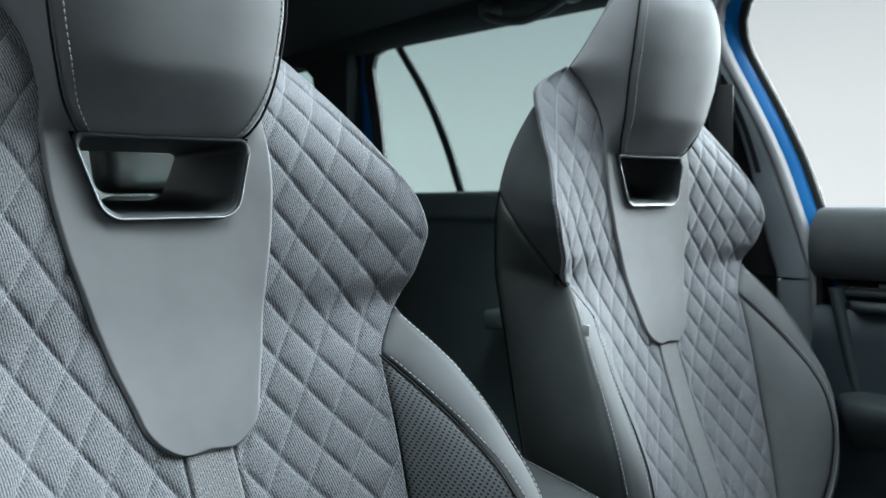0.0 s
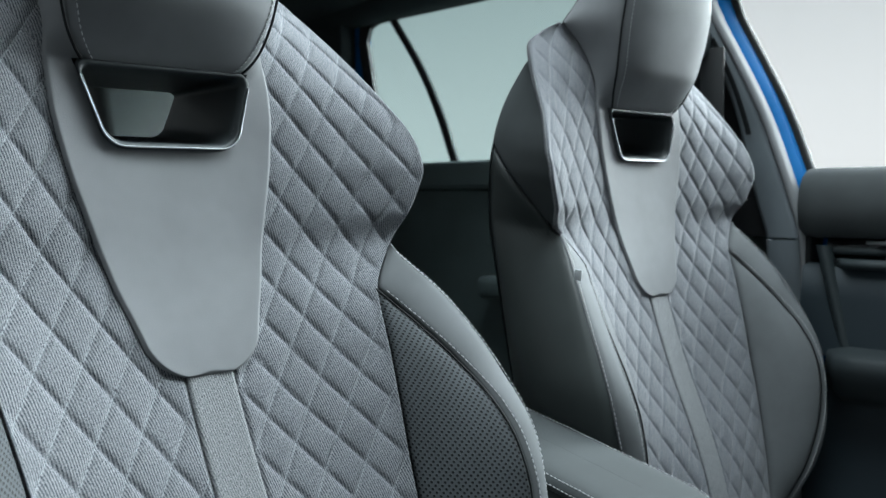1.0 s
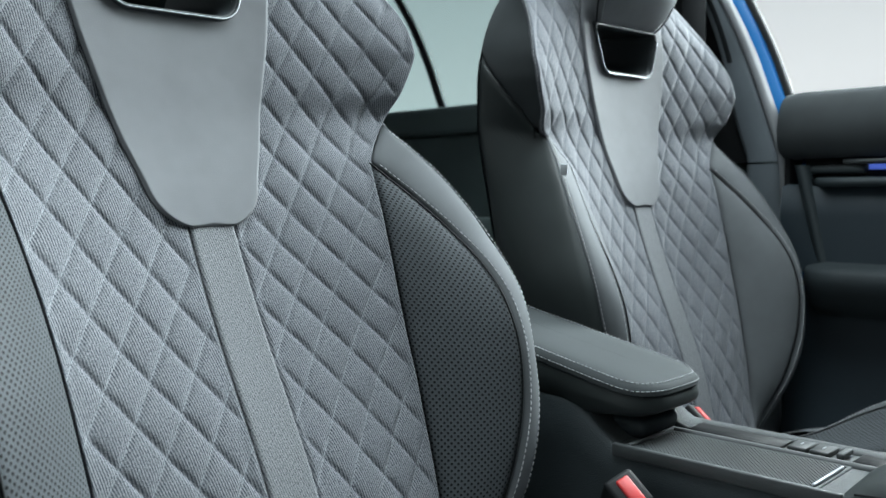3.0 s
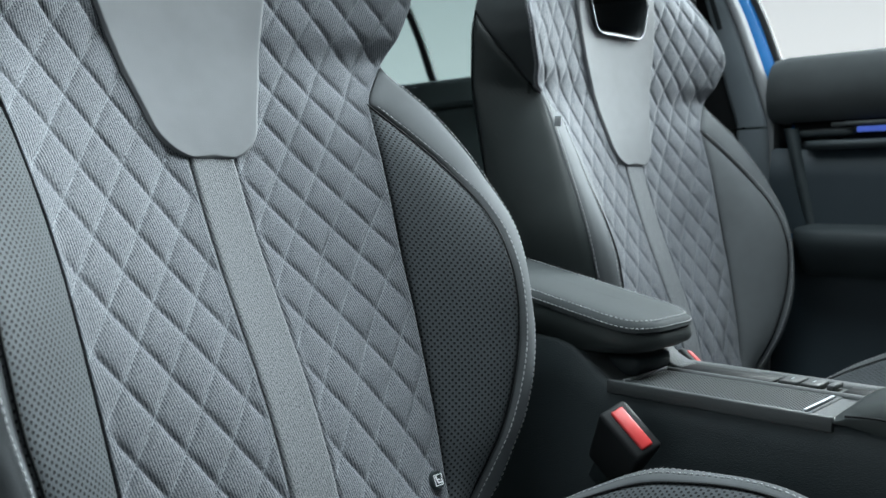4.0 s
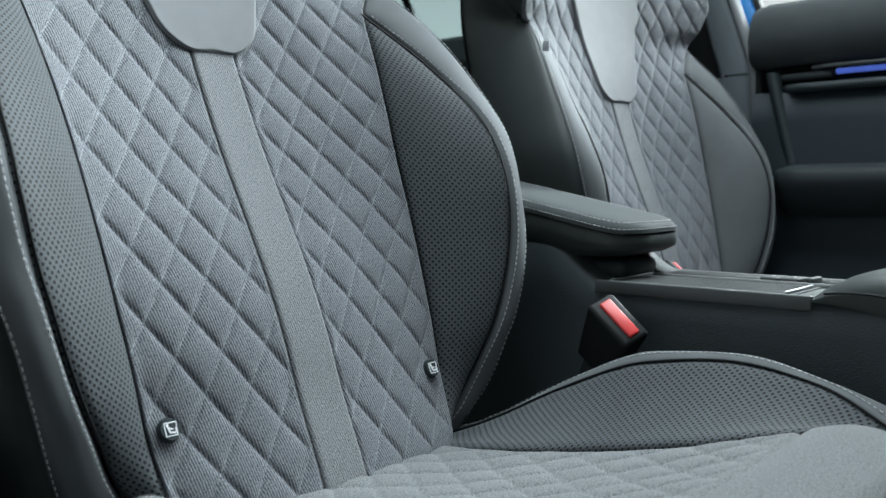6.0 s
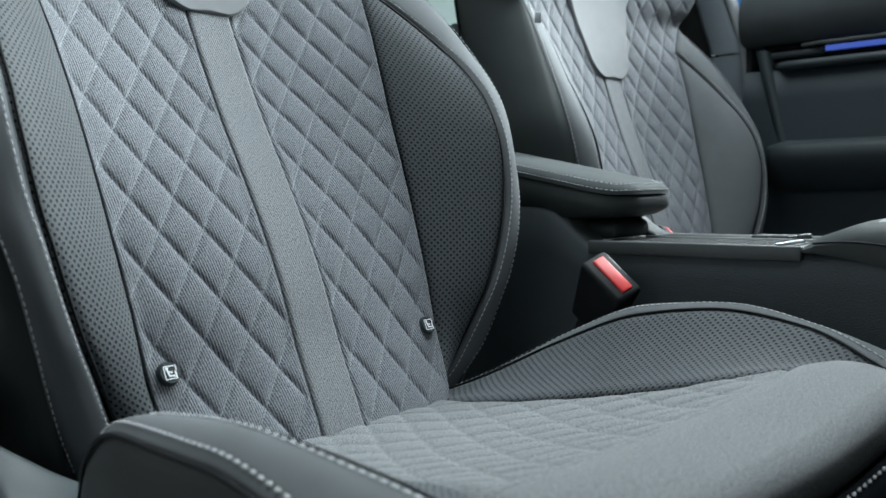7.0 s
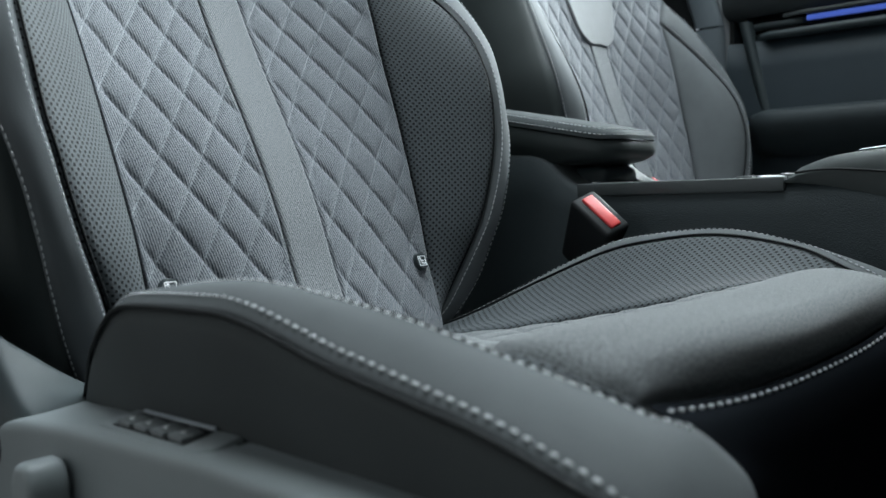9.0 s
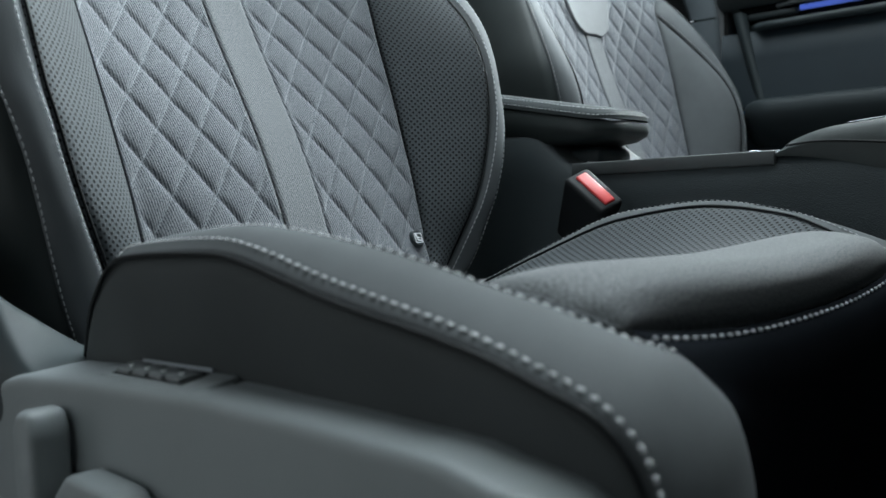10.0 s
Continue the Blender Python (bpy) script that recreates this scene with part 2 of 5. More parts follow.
def tuck(P, depth=0.006, width=0.007, sides="lrtb", outward=1.0, puff=0.0):
    """Roll the rims of an upholstery panel inwards at its seams, and puff its middle."""
    N = normals(P) * outward
    D = np.zeros(P.shape[:2])
    du = np.concatenate([np.zeros((len(P), 1)), np.linalg.norm(np.diff(P, axis=1), axis=2).cumsum(1)], 1)
    dv = np.concatenate([np.zeros((1, P.shape[1])), np.linalg.norm(np.diff(P, axis=0), axis=2).cumsum(0)], 0)
    far = np.full(P.shape[:2], 1e3)
    for s, d in (("l", du), ("r", du[:, -1:] - du), ("b", dv), ("t", dv[-1:] - dv)):
        if s in sides:
            far = np.minimum(far, d)
    D -= depth * np.exp(-((far / width) ** 2)) * np.clip(du[:, -1:] / 0.02, 0.05, 1.0)
    if puff:
        w = du[:, -1:] + 1e-9
        D += puff * np.clip(4 * (du / w) * (1 - du / w), 0, 1)
    return P + N * D[..., None]


def rim(P, depth=0.012, sides="lr", outward=1.0):
    """Turn the borders of a panel in behind its neighbours, so that seams are closed."""
    wide = np.linalg.norm(P[:, -1] - P[:, 0], axis=1)[:, None, None]
    N = normals(P) * outward * np.clip(wide / 0.02, 0.05, 1.0)
    if "l" in sides:
        P, N = np.concatenate([P[:, :1] - N[:, :1] * depth, P], 1), np.concatenate([N[:, :1], N], 1)
    if "r" in sides:
        P, N = np.concatenate([P, P[:, -1:] - N[:, -1:] * depth], 1), np.concatenate([N, N[:, -1:]], 1)
    if "b" in sides:
        P, N = np.concatenate([P[:1] - N[:1] * depth, P], 0), np.concatenate([N[:1], N], 0)
    if "t" in sides:
        P, N = np.concatenate([P, P[-1:] - N[-1:] * depth], 0), np.concatenate([N, N[-1:]], 0)
    return P


def rim_uv(U, sides="lr"):
    if "l" in sides:
        U = np.concatenate([U[:, :1], U], 1)
    if "r" in sides:
        U = np.concatenate([U, U[:, -1:]], 1)
    if "b" in sides:
        U = np.concatenate([U[:1], U], 0)
    if "t" in sides:
        U = np.concatenate([U, U[-1:]], 0)
    return U


def tube(path, radius, seg=8, closed=False):
    """A mesh tube along points."""
    Q = [Vector(p) for p in path]
    n = len(Q)
    rows = []
    side = None
    for i in range(n):
        d = (Q[(i + 1) % n] - Q[i - 1]) if closed else (Q[min(i + 1, n - 1)] - Q[max(i - 1, 0)])
        d.normalize()
        if side is None:
            side = d.orthogonal().normalized()
        side = (side - d * side.dot(d)).normalized()
        up = d.cross(side)
        rows.append([Q[i] + radius * (math.cos(a) * side + math.sin(a) * up) for a in (2 * math.pi * k / seg for k in range(seg))])
    if closed:
        rows.append(rows[0])
    P = np.array([[tuple(v) for v in r] for r in rows])
    return grid(P, loop=True)


def stitches(curve, normal, pitch=0.0056, length=0.0041, width=0.0012, lift=0.0004, tall=1.0):
    """Single sewn stitches along a curve of points; normal gives the way out of the surface at each point."""
    Q = np.asarray(curve, float)
    N = np.asarray(normal, float)
    seg = np.linalg.norm(np.diff(Q, axis=0), axis=1)
    s = np.concatenate([[0], seg.cumsum()])
    verts, faces = [], []
    pos = pitch / 2
    while pos < s[-1] - length / 2:
        ends = [np.array([np.interp(pos + o, s, Q[:, k]) for k in range(3)]) for o in (-length / 2, length / 2)]
        nn = np.array([np.interp(pos, s, N[:, k]) for k in range(3)])
        nn /= np.linalg.norm(nn) + 1e-12
        d = ends[1] - ends[0]
        d /= np.linalg.norm(d) + 1e-12
        w = np.cross(nn, d)
        mid = (ends[0] + ends[1]) / 2
        b = len(verts)
        rings = ((-0.5, 0.30, -0.4), (-0.32, 0.85, 0.5), (0.0, 1.0, 0.9), (0.32, 0.85, 0.5), (0.5, 0.30, -0.4))
        for f, g, h in rings:
            c = mid + d * length * f + nn * (lift + width * 0.35 * h * tall)
            for a in (0, 1, 2, 3, 4, 5):
                an = math.pi / 3 * a
                verts.append(c + width / 2 * g * (math.cos(an) * w + tall * math.sin(an) * nn))
        for r in range(4):
            for a in range(6):
                faces.append((b + r * 6 + a, b + r * 6 + (a + 1) % 6, b + r * 6 + 6 + (a + 1) % 6, b + r * 6 + 6 + a))
        faces.append(tuple(b + a for a in range(5, -1, -1)))
        faces.append(tuple(b + 24 + a for a in range(6)))
        pos += pitch
    me = bpy.data.meshes.new("stitching")
    me.from_pydata([tuple(v) for v in verts], [], faces)
    me.update()
    return me


def box_bm(sx, sy, sz, bevel=0.004, seg=3, at=(0, 0, 0)):
    bm = bmesh.new()
    bmesh.ops.create_cube(bm, size=1.0, matrix=Matrix.Translation(at) @ Matrix.Diagonal((sx, sy, sz, 1)))
    if bevel:
        bmesh.ops.bevel(bm, geom=bm.edges[:], offset=bevel, segments=seg, affect="EDGES", profile=0.5)
    return bm


def prism_bm(outline, depth, bevel=0.0, seg=3):
    """An outline in x and z, extruded along y by depth, with bevelled edges."""
    bm = bmesh.new()
    f = bm.faces.new([bm.verts.new((x, 0, z)) for x, z in outline])
    ext = bmesh.ops.extrude_face_region(bm, geom=[f])
    bmesh.ops.translate(bm, verts=[v for v in ext["geom"] if isinstance(v, bmesh.types.BMVert)], vec=(0, depth, 0))
    bmesh.ops.recalc_face_normals(bm, faces=bm.faces[:])
    if bevel:
        bmesh.ops.bevel(bm, geom=bm.edges[:], offset=bevel, segments=seg, affect="EDGES", profile=0.5)
    return bm


def mirror_x(P):
    Q = np.array(P, float)
    Q[..., 0] *= -1
    return Q


def smoothstep(a, b, x):
    s = min(max((x - a) / (b - a), 0.0), 1.0)
    return s * s * (3 - 2 * s)


# ---- front seat: the shape of the backrest, at heights z, half width x ----
Y_MID = spl((0.56, -0.066), (0.60, -0.050), (0.662, -0.023), (0.70, -0.009), (0.75, 0.014), (0.80, 0.042), (0.85, 0.071), (0.90, 0.097), (0.95, 0.120), (1.05, 0.157), (1.14, 0.177), (1.20, 0.186), (1.24, 0.196), (1.28, 0.214), (1.312, 0.236), (1.33, 0.250))
X_PANEL = spl((0.947, 0.0455), (0.99, 0.0580), (1.02, 0.068), (1.05, 0.076), (1.08, 0.084), (1.11, 0.092), (1.14, 0.098), (1.17, 0.1022), (1.20, 0.103), (1.24, 0.1005), (1.26, 0.100), (1.28, 0.1015), (1.295, 0.1045), (1.306, 0.109), (1.318, 0.120))
X_CLOTH = spl((0.56, 0.126), (0.58, 0.134), (0.60, 0.1425), (0.65, 0.149), (0.70, 0.152), (0.75, 0.155), (0.80, 0.158), (0.85, 0.161), (0.90, 0.166), (0.95, 0.173), (0.985, 0.178), (1.003, 0.182), (1.03, 0.202), (1.05, 0.2194), (1.08, 0.2359), (1.10, 0.2455), (1.12, 0.2525), (1.14, 0.2525), (1.16, 0.247), (1.19, 0.232), (1.22, 0.218), (1.25, 0.201), (1.27, 0.1881), (1.285, 0.1758), (1.30, 0.1574), (1.31, 0.1404), (1.318, 0.122))
Y_CLOTH = spl((0.56, -0.055), (0.60, -0.038), (0.65, -0.017), (0.70, -0.003), (0.75, 0.013), (0.80, 0.030), (0.85, 0.049), (0.90, 0.068), (0.95, 0.090), (1.003, 0.117), (1.03, 0.130), (1.05, 0.1358), (1.08, 0.1251), (1.115, 0.123), (1.15, 0.135), (1.19, 0.161), (1.22, 0.186), (1.25, 0.212), (1.27, 0.2303), (1.285, 0.2424), (1.30, 0.2482), (1.318, 0.246))
SEAM_IN = spl((0.56, 0.134, -0.016), (0.59, 0.152, -0.013), (0.61, 0.168, -0.018), (0.63, 0.180, -0.022), (0.66, 0.193, -0.031), (0.69, 0.206, -0.038), (0.72, 0.216, -0.041), (0.75, 0.224, -0.042), (0.78, 0.231, -0.040), (0.81, 0.235, -0.036), (0.84, 0.237, -0.028), (0.87, 0.237, -0.014), (0.90, 0.233, 0.008), (0.94, 0.219, 0.048), (0.97, 0.203, 0.080), (0.99, 0.191, 0.103), (1.003, 0.182, 0.117))
SEAM_OUT = spl((0.56, 0.186, 0.014), (0.60, 0.2055, -0.006), (0.63, 0.2195, -0.020), (0.67, 0.232, -0.031), (0.70, 0.2405, -0.0385), (0.73, 0.248, -0.041), (0.76, 0.256, -0.038), (0.80, 0.266, -0.026), (0.87, 0.273, -0.004), (0.93, 0.264, 0.032), (0.99, 0.245, 0.078), (1.03, 0.222, 0.118), (1.045, 0.2125, 0.1355))
X_BACK = spl((0.56, 0.200), (0.66, 0.225), (0.80, 0.235), (0.95, 0.235), (1.05, 0.235), (1.11, 0.234), (1.15, 0.224), (1.19, 0.206), (1.25, 0.160), (1.29, 0.118), (1.318, 0.088))
Y_BACK = spl((0.56, 0.075), (0.66, 0.115), (0.80, 0.165), (0.95, 0.215), (1.05, 0.245), (1.11, 0.252), (1.15, 0.258), (1.19, 0.265), (1.25, 0.275), (1.312, 0.285))
Z_TOP, Z_LOW, Z_PINCH, Z_JOINT = 1.318, 0.575, 1.003, 1.045


def panel_half(z):
    """Half width of the neck panel, rounded at its lower corners."""
    r, d = 0.030, z - 0.947
    return X_PANEL(z) - (r - math.sqrt(r * r - (r - d) ** 2) if d < r else 0.0)


def roll(z):
    """How far the cloth of the shoulder wing turns back before its seam."""
    return 0.002 * smoothstep(1.012, 1.065, z) * smoothstep(1.318, 1.25, z)


def seam_in(z):
    return SEAM_IN(z) if z < Z_PINCH else np.array((X_CLOTH(z), Y_CLOTH(z) + roll(z)))


def seam_out(z):
    return SEAM_OUT(z) if z < Z_JOINT else np.array((X_CLOTH(z), Y_CLOTH(z) + roll(z)))


def front_y(x, z):
    k = min(abs(x) / X_CLOTH(z), 1.0)
    return Y_MID(z) + (Y_CLOTH(z) - Y_MID(z)) * k ** 2.2 + roll(z) * max(0.0, (k - 0.84) / 0.16) ** 2.4


def along(z):
    """Distance up the backrest."""
    return float(np.interp(z, ARC_Z, ARC_L))


ARC_Z = np.linspace(0.5, 1.35, 200)
_y = np.array([Y_MID(z) for z in ARC_Z])
ARC_L = np.concatenate([[0], np.hypot(np.diff(ARC_Z), np.diff(_y)).cumsum()])
ARC_L -= np.interp(0.662, ARC_Z, ARC_L)


def quilt(P, U, depth=0.0034, sign=1.0, x0=0.043, l0=0.2193, skew=1.0):
    """Press the diamond seams into a padded cloth panel; U holds (across, along) in metres."""
    u, v = (U[..., 0] - x0) / 0.039, (U[..., 1] - l0) / 0.056
    lag = skew * np.where(U[..., 0] < 0, 2.4 * (U[..., 1] - 0.165), 2.2 * (np.minimum(U[..., 1], 0.20) - 0.20))
    a, b = np.abs(np.sin(math.pi * (u + v - lag))), np.abs(np.sin(math.pi * (u - v)))
    h = (1 - np.exp(-a / 0.14)) * (1 - 0.95 * np.exp(-b / 0.17))
    h = h * (0.55 + 0.45 * (a * b) ** 0.5)
    du = np.concatenate([np.zeros((len(P), 1)), np.linalg.norm(np.diff(P, axis=1), axis=2).cumsum(1)], 1)
    near = np.minimum(du, du[:, -1:] - du)
    fade = 1 - np.exp(-((near / 0.006) ** 2))
    # hand-sewn unevenness: the pads are not all equally full
    U0, V0 = U[..., 0], U[..., 1]
    uneven = 0.00055 * np.sin(41 * U0 + 2.3 * np.sin(17 * V0)) * np.sin(33 * V0 + 1.7 * np.sin(23 * U0 + 1.0)) + 0.00030 * np.sin(97 * U0 - 61 * V0) * np.sin(71 * V0 + 2.0)
    return P + normals(P) * sign * ((depth * (h - 1) + uneven - 0.0004) * fade)[..., None]


def section(z, a, b, n, bulge=0.0):
    """Points between a and b (x, y) at one height, bowed outwards by bulge."""
    a, b = np.asarray(a, float), np.asarray(b, float)
    d = b - a
    w = np.array((d[1], -d[0]))
    w = w / (np.linalg.norm(w) + 1e-9)
    return [(*(a + d * s + w * bulge * 4 * s * (1 - s)), z) for s in np.linspace(0, 1, n)]


OPEN_Z0, OPEN_Z1 = 1.137, 1.204


def opening(k, inset=0.0, n=10):
    """The rounded opening under the headrest: points (x, z) anticlockwise, shrunk by inset."""
    pts = []
    zc = (OPEN_Z0 + OPEN_Z1) / 2
    for cx, cz, r, a0, a1 in ((0.044, OPEN_Z0 + 0.022, 0.022, -90, -13), (0.071, OPEN_Z1 - 0.007, 0.007, -13, 90), (-0.071, OPEN_Z1 - 0.007, 0.007, 90, 193), (-0.044, OPEN_Z0 + 0.022, 0.022, 193, 270)):
        for i in range(n):
            a = radians(a0 + (a1 - a0) * i / (n - 1))
            pts.append((cx + r * math.cos(a), cz + r * math.sin(a)))
    return [((x - math.copysign(inset, x)) * k, zc + (z - zc) * (1 - 2 * inset / (OPEN_Z1 - OPEN_Z0))) for x, z in pts]


def in_opening(c, grow=0.0):
    h = 0.052 + (c[:, 2] - OPEN_Z0) / (OPEN_Z1 - OPEN_Z0) * 0.026
    h = h - 0.016 * np.clip(1 - (c[:, 2] - OPEN_Z0) / 0.012, 0, 1.2) ** 2
    return (np.abs(c[:, 0]) < h + grow) & (c[:, 2] > OPEN_Z0 - grow) & (c[:, 2] < OPEN_Z1 + grow)


X_PAD = spl((1.203, 0.071), (1.212, 0.080), (1.23, 0.090), (1.26, 0.098), (1.29, 0.103), (1.32, 0.106), (1.35, 0.106), (1.38, 0.103), (1.42, 0.092), (1.445, 0.076), (1.462, 0.050), (1.468, 0.020))
Y_PAD = spl((1.203, 0.181), (1.212, 0.174), (1.23, 0.167), (1.26, 0.159), (1.29, 0.155), (1.32, 0.152), (1.35, 0.150), (1.38, 0.151), (1.42, 0.158), (1.445, 0.168), (1.462, 0.182), (1.468, 0.190))
X_SHELL = spl((1.318, 0.1205), (1.341, 0.105), (1.36, 0.095), (1.377, 0.085), (1.405, 0.066), (1.43, 0.048), (1.455, 0.032), (1.476, 0.018))
Y_SHELL = spl((1.318, 0.243), (1.341, 0.238), (1.36, 0.234), (1.39, 0.230), (1.42, 0.227), (1.476, 0.222))


def backrest(seat):
    zs = np.linspace(Z_LOW, Z_TOP, 364)
    for sx in (1, -1):
        # quilted cloth
        P, U = [], []
        for z in zs:
            x0 = 0.0215 if z < 0.9473 else max(0.0215, panel_half(z) - 0.002 - 0.008 * smoothstep(1.0, 1.05, z))
            x1 = max(X_CLOTH(z), x0 + 0.001)
            xs = np.linspace(x0, x1, 90)
            P.append([(sx * x, front_y(x, z), z) for x in xs])
            U.append([(sx * x, along(z)) for x in xs])
        P, U = np.array(P), np.array(U)
        P = quilt(P, U, sign=sx)
        P = rim(tuck(P, 0.003, 0.0025, "l", sx), 0.014, "l", sx)
        U = rim_uv(U, "l")
        # the outer border turns straight back round a soft lip
        wing = np.array([smoothstep(0.985, 1.03, z) for z in zs])[:, None]
        lip, last = [], P[:, -1]
        for ox, oy in ((0.0010, 0.0012), (0.0014, 0.0032), (0.0008, 0.0056), (-0.002, 0.010), (-0.006, 0.016)):
            away = np.stack([sx * ox * wing[:, 0], np.array([oy * (0.25 + 0.75 * smoothstep(1.316, 1.285, z)) for z in zs]), np.zeros(len(zs))], 1)
            lip.append(last + away)
        P = np.concatenate([P] + [q[:, None] for q in lip], 1)
        U = np.concatenate([U] + [U[:, -1:] + np.array((sx * d, 0.0)) for d in (0.0016, 0.0036, 0.006, 0.011, 0.018)], 1)
        P = rim(P, 0.012, "t", sx)
        me = grid(P, flip=sx > 0, uv=rim_uv(U, "t"))
        link("quilted_cloth", me, CLOTH, seat, "grey denim-look cloth quilted in diamonds")
        # perforated side bolster
        za = np.linspace(Z_LOW, Z_PINCH - 0.002, 110)
        P = np.array([section(z, (X_CLOTH(z), Y_CLOTH(z)), seam_in(z), 22, 0.006 * smoothstep(0.58, 0.7, z) * smoothstep(1.003, 0.93, z)) for z in za])
        U = rim_uv(uv_metres(P))
        P = rim(tuck(P, 0.003, 0.004, "lr", 1))
        if sx < 0:
            P = mirror_x(P)
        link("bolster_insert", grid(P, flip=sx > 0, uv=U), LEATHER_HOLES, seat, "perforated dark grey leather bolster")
        # plain band along the bolster
        za = np.linspace(Z_LOW, Z_JOINT - 0.001, 110)
        P = np.array([section(z, seam_in(z), seam_out(z), 14, 0.005 * smoothstep(1.045, 0.98, z)) for z in za])
        P = rim(tuck(P, 0.003, 0.004, "lr", 1))
        if sx < 0:
            P = mirror_x(P)
        link("bolster_band", grid(P, flip=sx > 0), LEATHER_EDGE, seat, "smooth grey leather bolster, stronger light put into its colour edge")
        # outer sides: lower cover and upper wing
        zdiv = lambda s: 1.040 + 0.105 * s
        for name, lo, hi, mat, lab in (("side_cover", Z_LOW, None, LEATHER_DARK, "black side cover of the backrest"), ("wing_side", None, Z_TOP, LEATHER_MID, "dark leather side of the shoulder wing")):
            P = []
            for i in range(70):
                row = []
                for s in np.linspace(0, 1, 16):
                    a = lo if lo is not None else zdiv(s)
                    b = hi if hi is not None else zdiv(s)
                    z = a + (b - a) * i / 69
                    p, q = seam_out(z) + np.array((-0.0006, 0.0035)) * smoothstep(1.03, 1.05, z), np.array((X_BACK(z), Y_BACK(z)))
                    d = q - p
                    w = np.array((d[1], -d[0]))
                    w /= np.linalg.norm(w) + 1e-9
                    bl = 0.036 * smoothstep(1.05, 0.85, z) + 0.001
                    row.append((*(p + d * s + w * bl * 4 * s * (1 - s) * (1.15 - 0.5 * s)), z))
                P.append(row)
            if name == "side_cover":
                P = rim(tuck(np.array(P), 0.003, 0.004, "lrtb", 1), 0.010, "lrtb")
            else:
                P = rim(tuck(np.array(P), 0.003, 0.004, "b", 1), 0.010, "b")
            if sx < 0:
                P = mirror_x(P)
            link(name, grid(P, flip=sx > 0), mat, seat, lab)
        # threads
        def line(fn, z0, z1, n=240):
            c = np.array([fn(z) for z in np.linspace(z0, z1, n)])
            return c
        for name, fn, z0, z1, off in (("bolster_stitching", seam_in, Z_LOW + 0.02, Z_PINCH, 0.006), ("edge_stitching", seam_out, Z_LOW + 0.02, 1.245, -0.0022)):
            C, N = [], []
            for z in np.linspace(z0, z1, 300):
                a, b = seam_in(z), seam_out(z)
                d = b - a
                L = np.linalg.norm(d)
                if L < 0.012:
                    q = np.array((X_BACK(z), Y_BACK(z)))
                    d = q - b
                    f = 0.007 / np.linalg.norm(d)
                    d = d / np.linalg.norm(d)
                    p = b + np.array((0.0008, 0.0036))
                    w = np.array((1.0, -0.25))
                    lift = 0.0
                else:
                    d = d / L
                    p = (a + d * off) if off > 0 else (b + d * off)
                    w = np.array((d[1], -d[0]))
                    f = min(abs(off) / L, 0.5)
                    lift = 0.020 * smoothstep(1.045, 0.98, z) * f * (1 - f) + 0.0002 if off > 0 else 0.0004
                w = w / np.linalg.norm(w)
                p = p + w * lift
                C.append((sx * p[0], p[1], z))
                N.append((sx * w[0], w[1], 0.0))
            link(name, stitches(C, N), THREAD, seat, "light grey contrast stitching")
        C = np.array([(sx * (seam_in(z)[0] - 0.0016), seam_in(z)[1] + 0.0012, z) for z in np.linspace(Z_LOW, Z_PINCH, 120)])
        link("seam_piping", tube(C, 0.0011, 6), PIPING, seat)
    # centre strip
    P = np.array([[(x, front_y(x, z) - 0.0004, z) for x in np.linspace(-0.0222, 0.0222, 36)] for z in np.linspace(Z_LOW, 0.955, 160)])
    U = np.array([[(p[0], along(p[2])) for p in r] for r in P])
    link("centre_strip", grid(rim(tuck(P, 0.0022, 0.0014, "lr")), flip=True, uv=rim_uv(U)), CLOTH_PLAIN, seat, "plain grey cloth strip down the middle")
    # leather neck panel that runs up round the headrest, with the opening cut through it
    rows = []
    for z in np.concatenate([np.linspace(0.9473, 0.978, 70)[:-1], np.linspace(0.978, 1.2085, 190), np.linspace(1.2105, 1.476, 110)]):
        if z <= 1.2085:
            w = panel_half(z)
            half = [(x, front_y(x, z) - 0.0036) for x in np.concatenate([np.linspace(0, 0.65 * w, 45), np.linspace(0.65 * w, w, 41)[1:]])]
        else:
            zp = min(z, 1.4675)
            a = np.array((X_PAD(zp) - 0.003, Y_PAD(zp) + 0.004))
            b = np.array((panel_half(z), front_y(panel_half(z), z) - 0.0036)) if z < Z_TOP else np.array((X_SHELL(z), Y_SHELL(z)))
            d = b - a
            bow = 0.22 * min(np.linalg.norm(d), 0.08) * smoothstep(1.24, 1.33, z)
            out = np.array((max(d[1], 0.0), -abs(d[0]))) / (np.linalg.norm(d) + 1e-9)
            half = [(a[0] * k, a[1] + 0.004 * (1 - k)) for k in np.linspace(0, 1, 45)]
            for k in np.linspace(0, 1, 41)[1:]:
                e = 1 + 0.3 * smoothstep(1.2, 1.26, z)
                half.append((a[0] + d[0] * k + out[0] * bow * k * (1 - k), a[1] + d[1] * k ** e + out[1] * bow * k * (1 - k)))
        rows.append([(-x, y, z) for x, y in half[:0:-1]] + [(x, y, z) for x, y in half])
    P = np.array(rows)
    # ease the change of direction where the shoulder cloth ends
    zz = P[:, 0, 2]
    near = (np.exp(-(((zz - Z_TOP) / 0.035) ** 2)) + np.exp(-(((zz - 1.2085) / 0.012) ** 2)))[:, None]
    inner = np.clip((1 - np.abs(np.linspace(-1, 1, P.shape[1]))) / 0.12, 0, 1)[None, :]
    for _ in range(60):
        for k in (0, 1):
            m = P[:, :, k].copy()
            m[1:-1] = 0.25 * P[:-2, :, k] + 0.5 * P[1:-1, :, k] + 0.25 * P[2:, :, k]
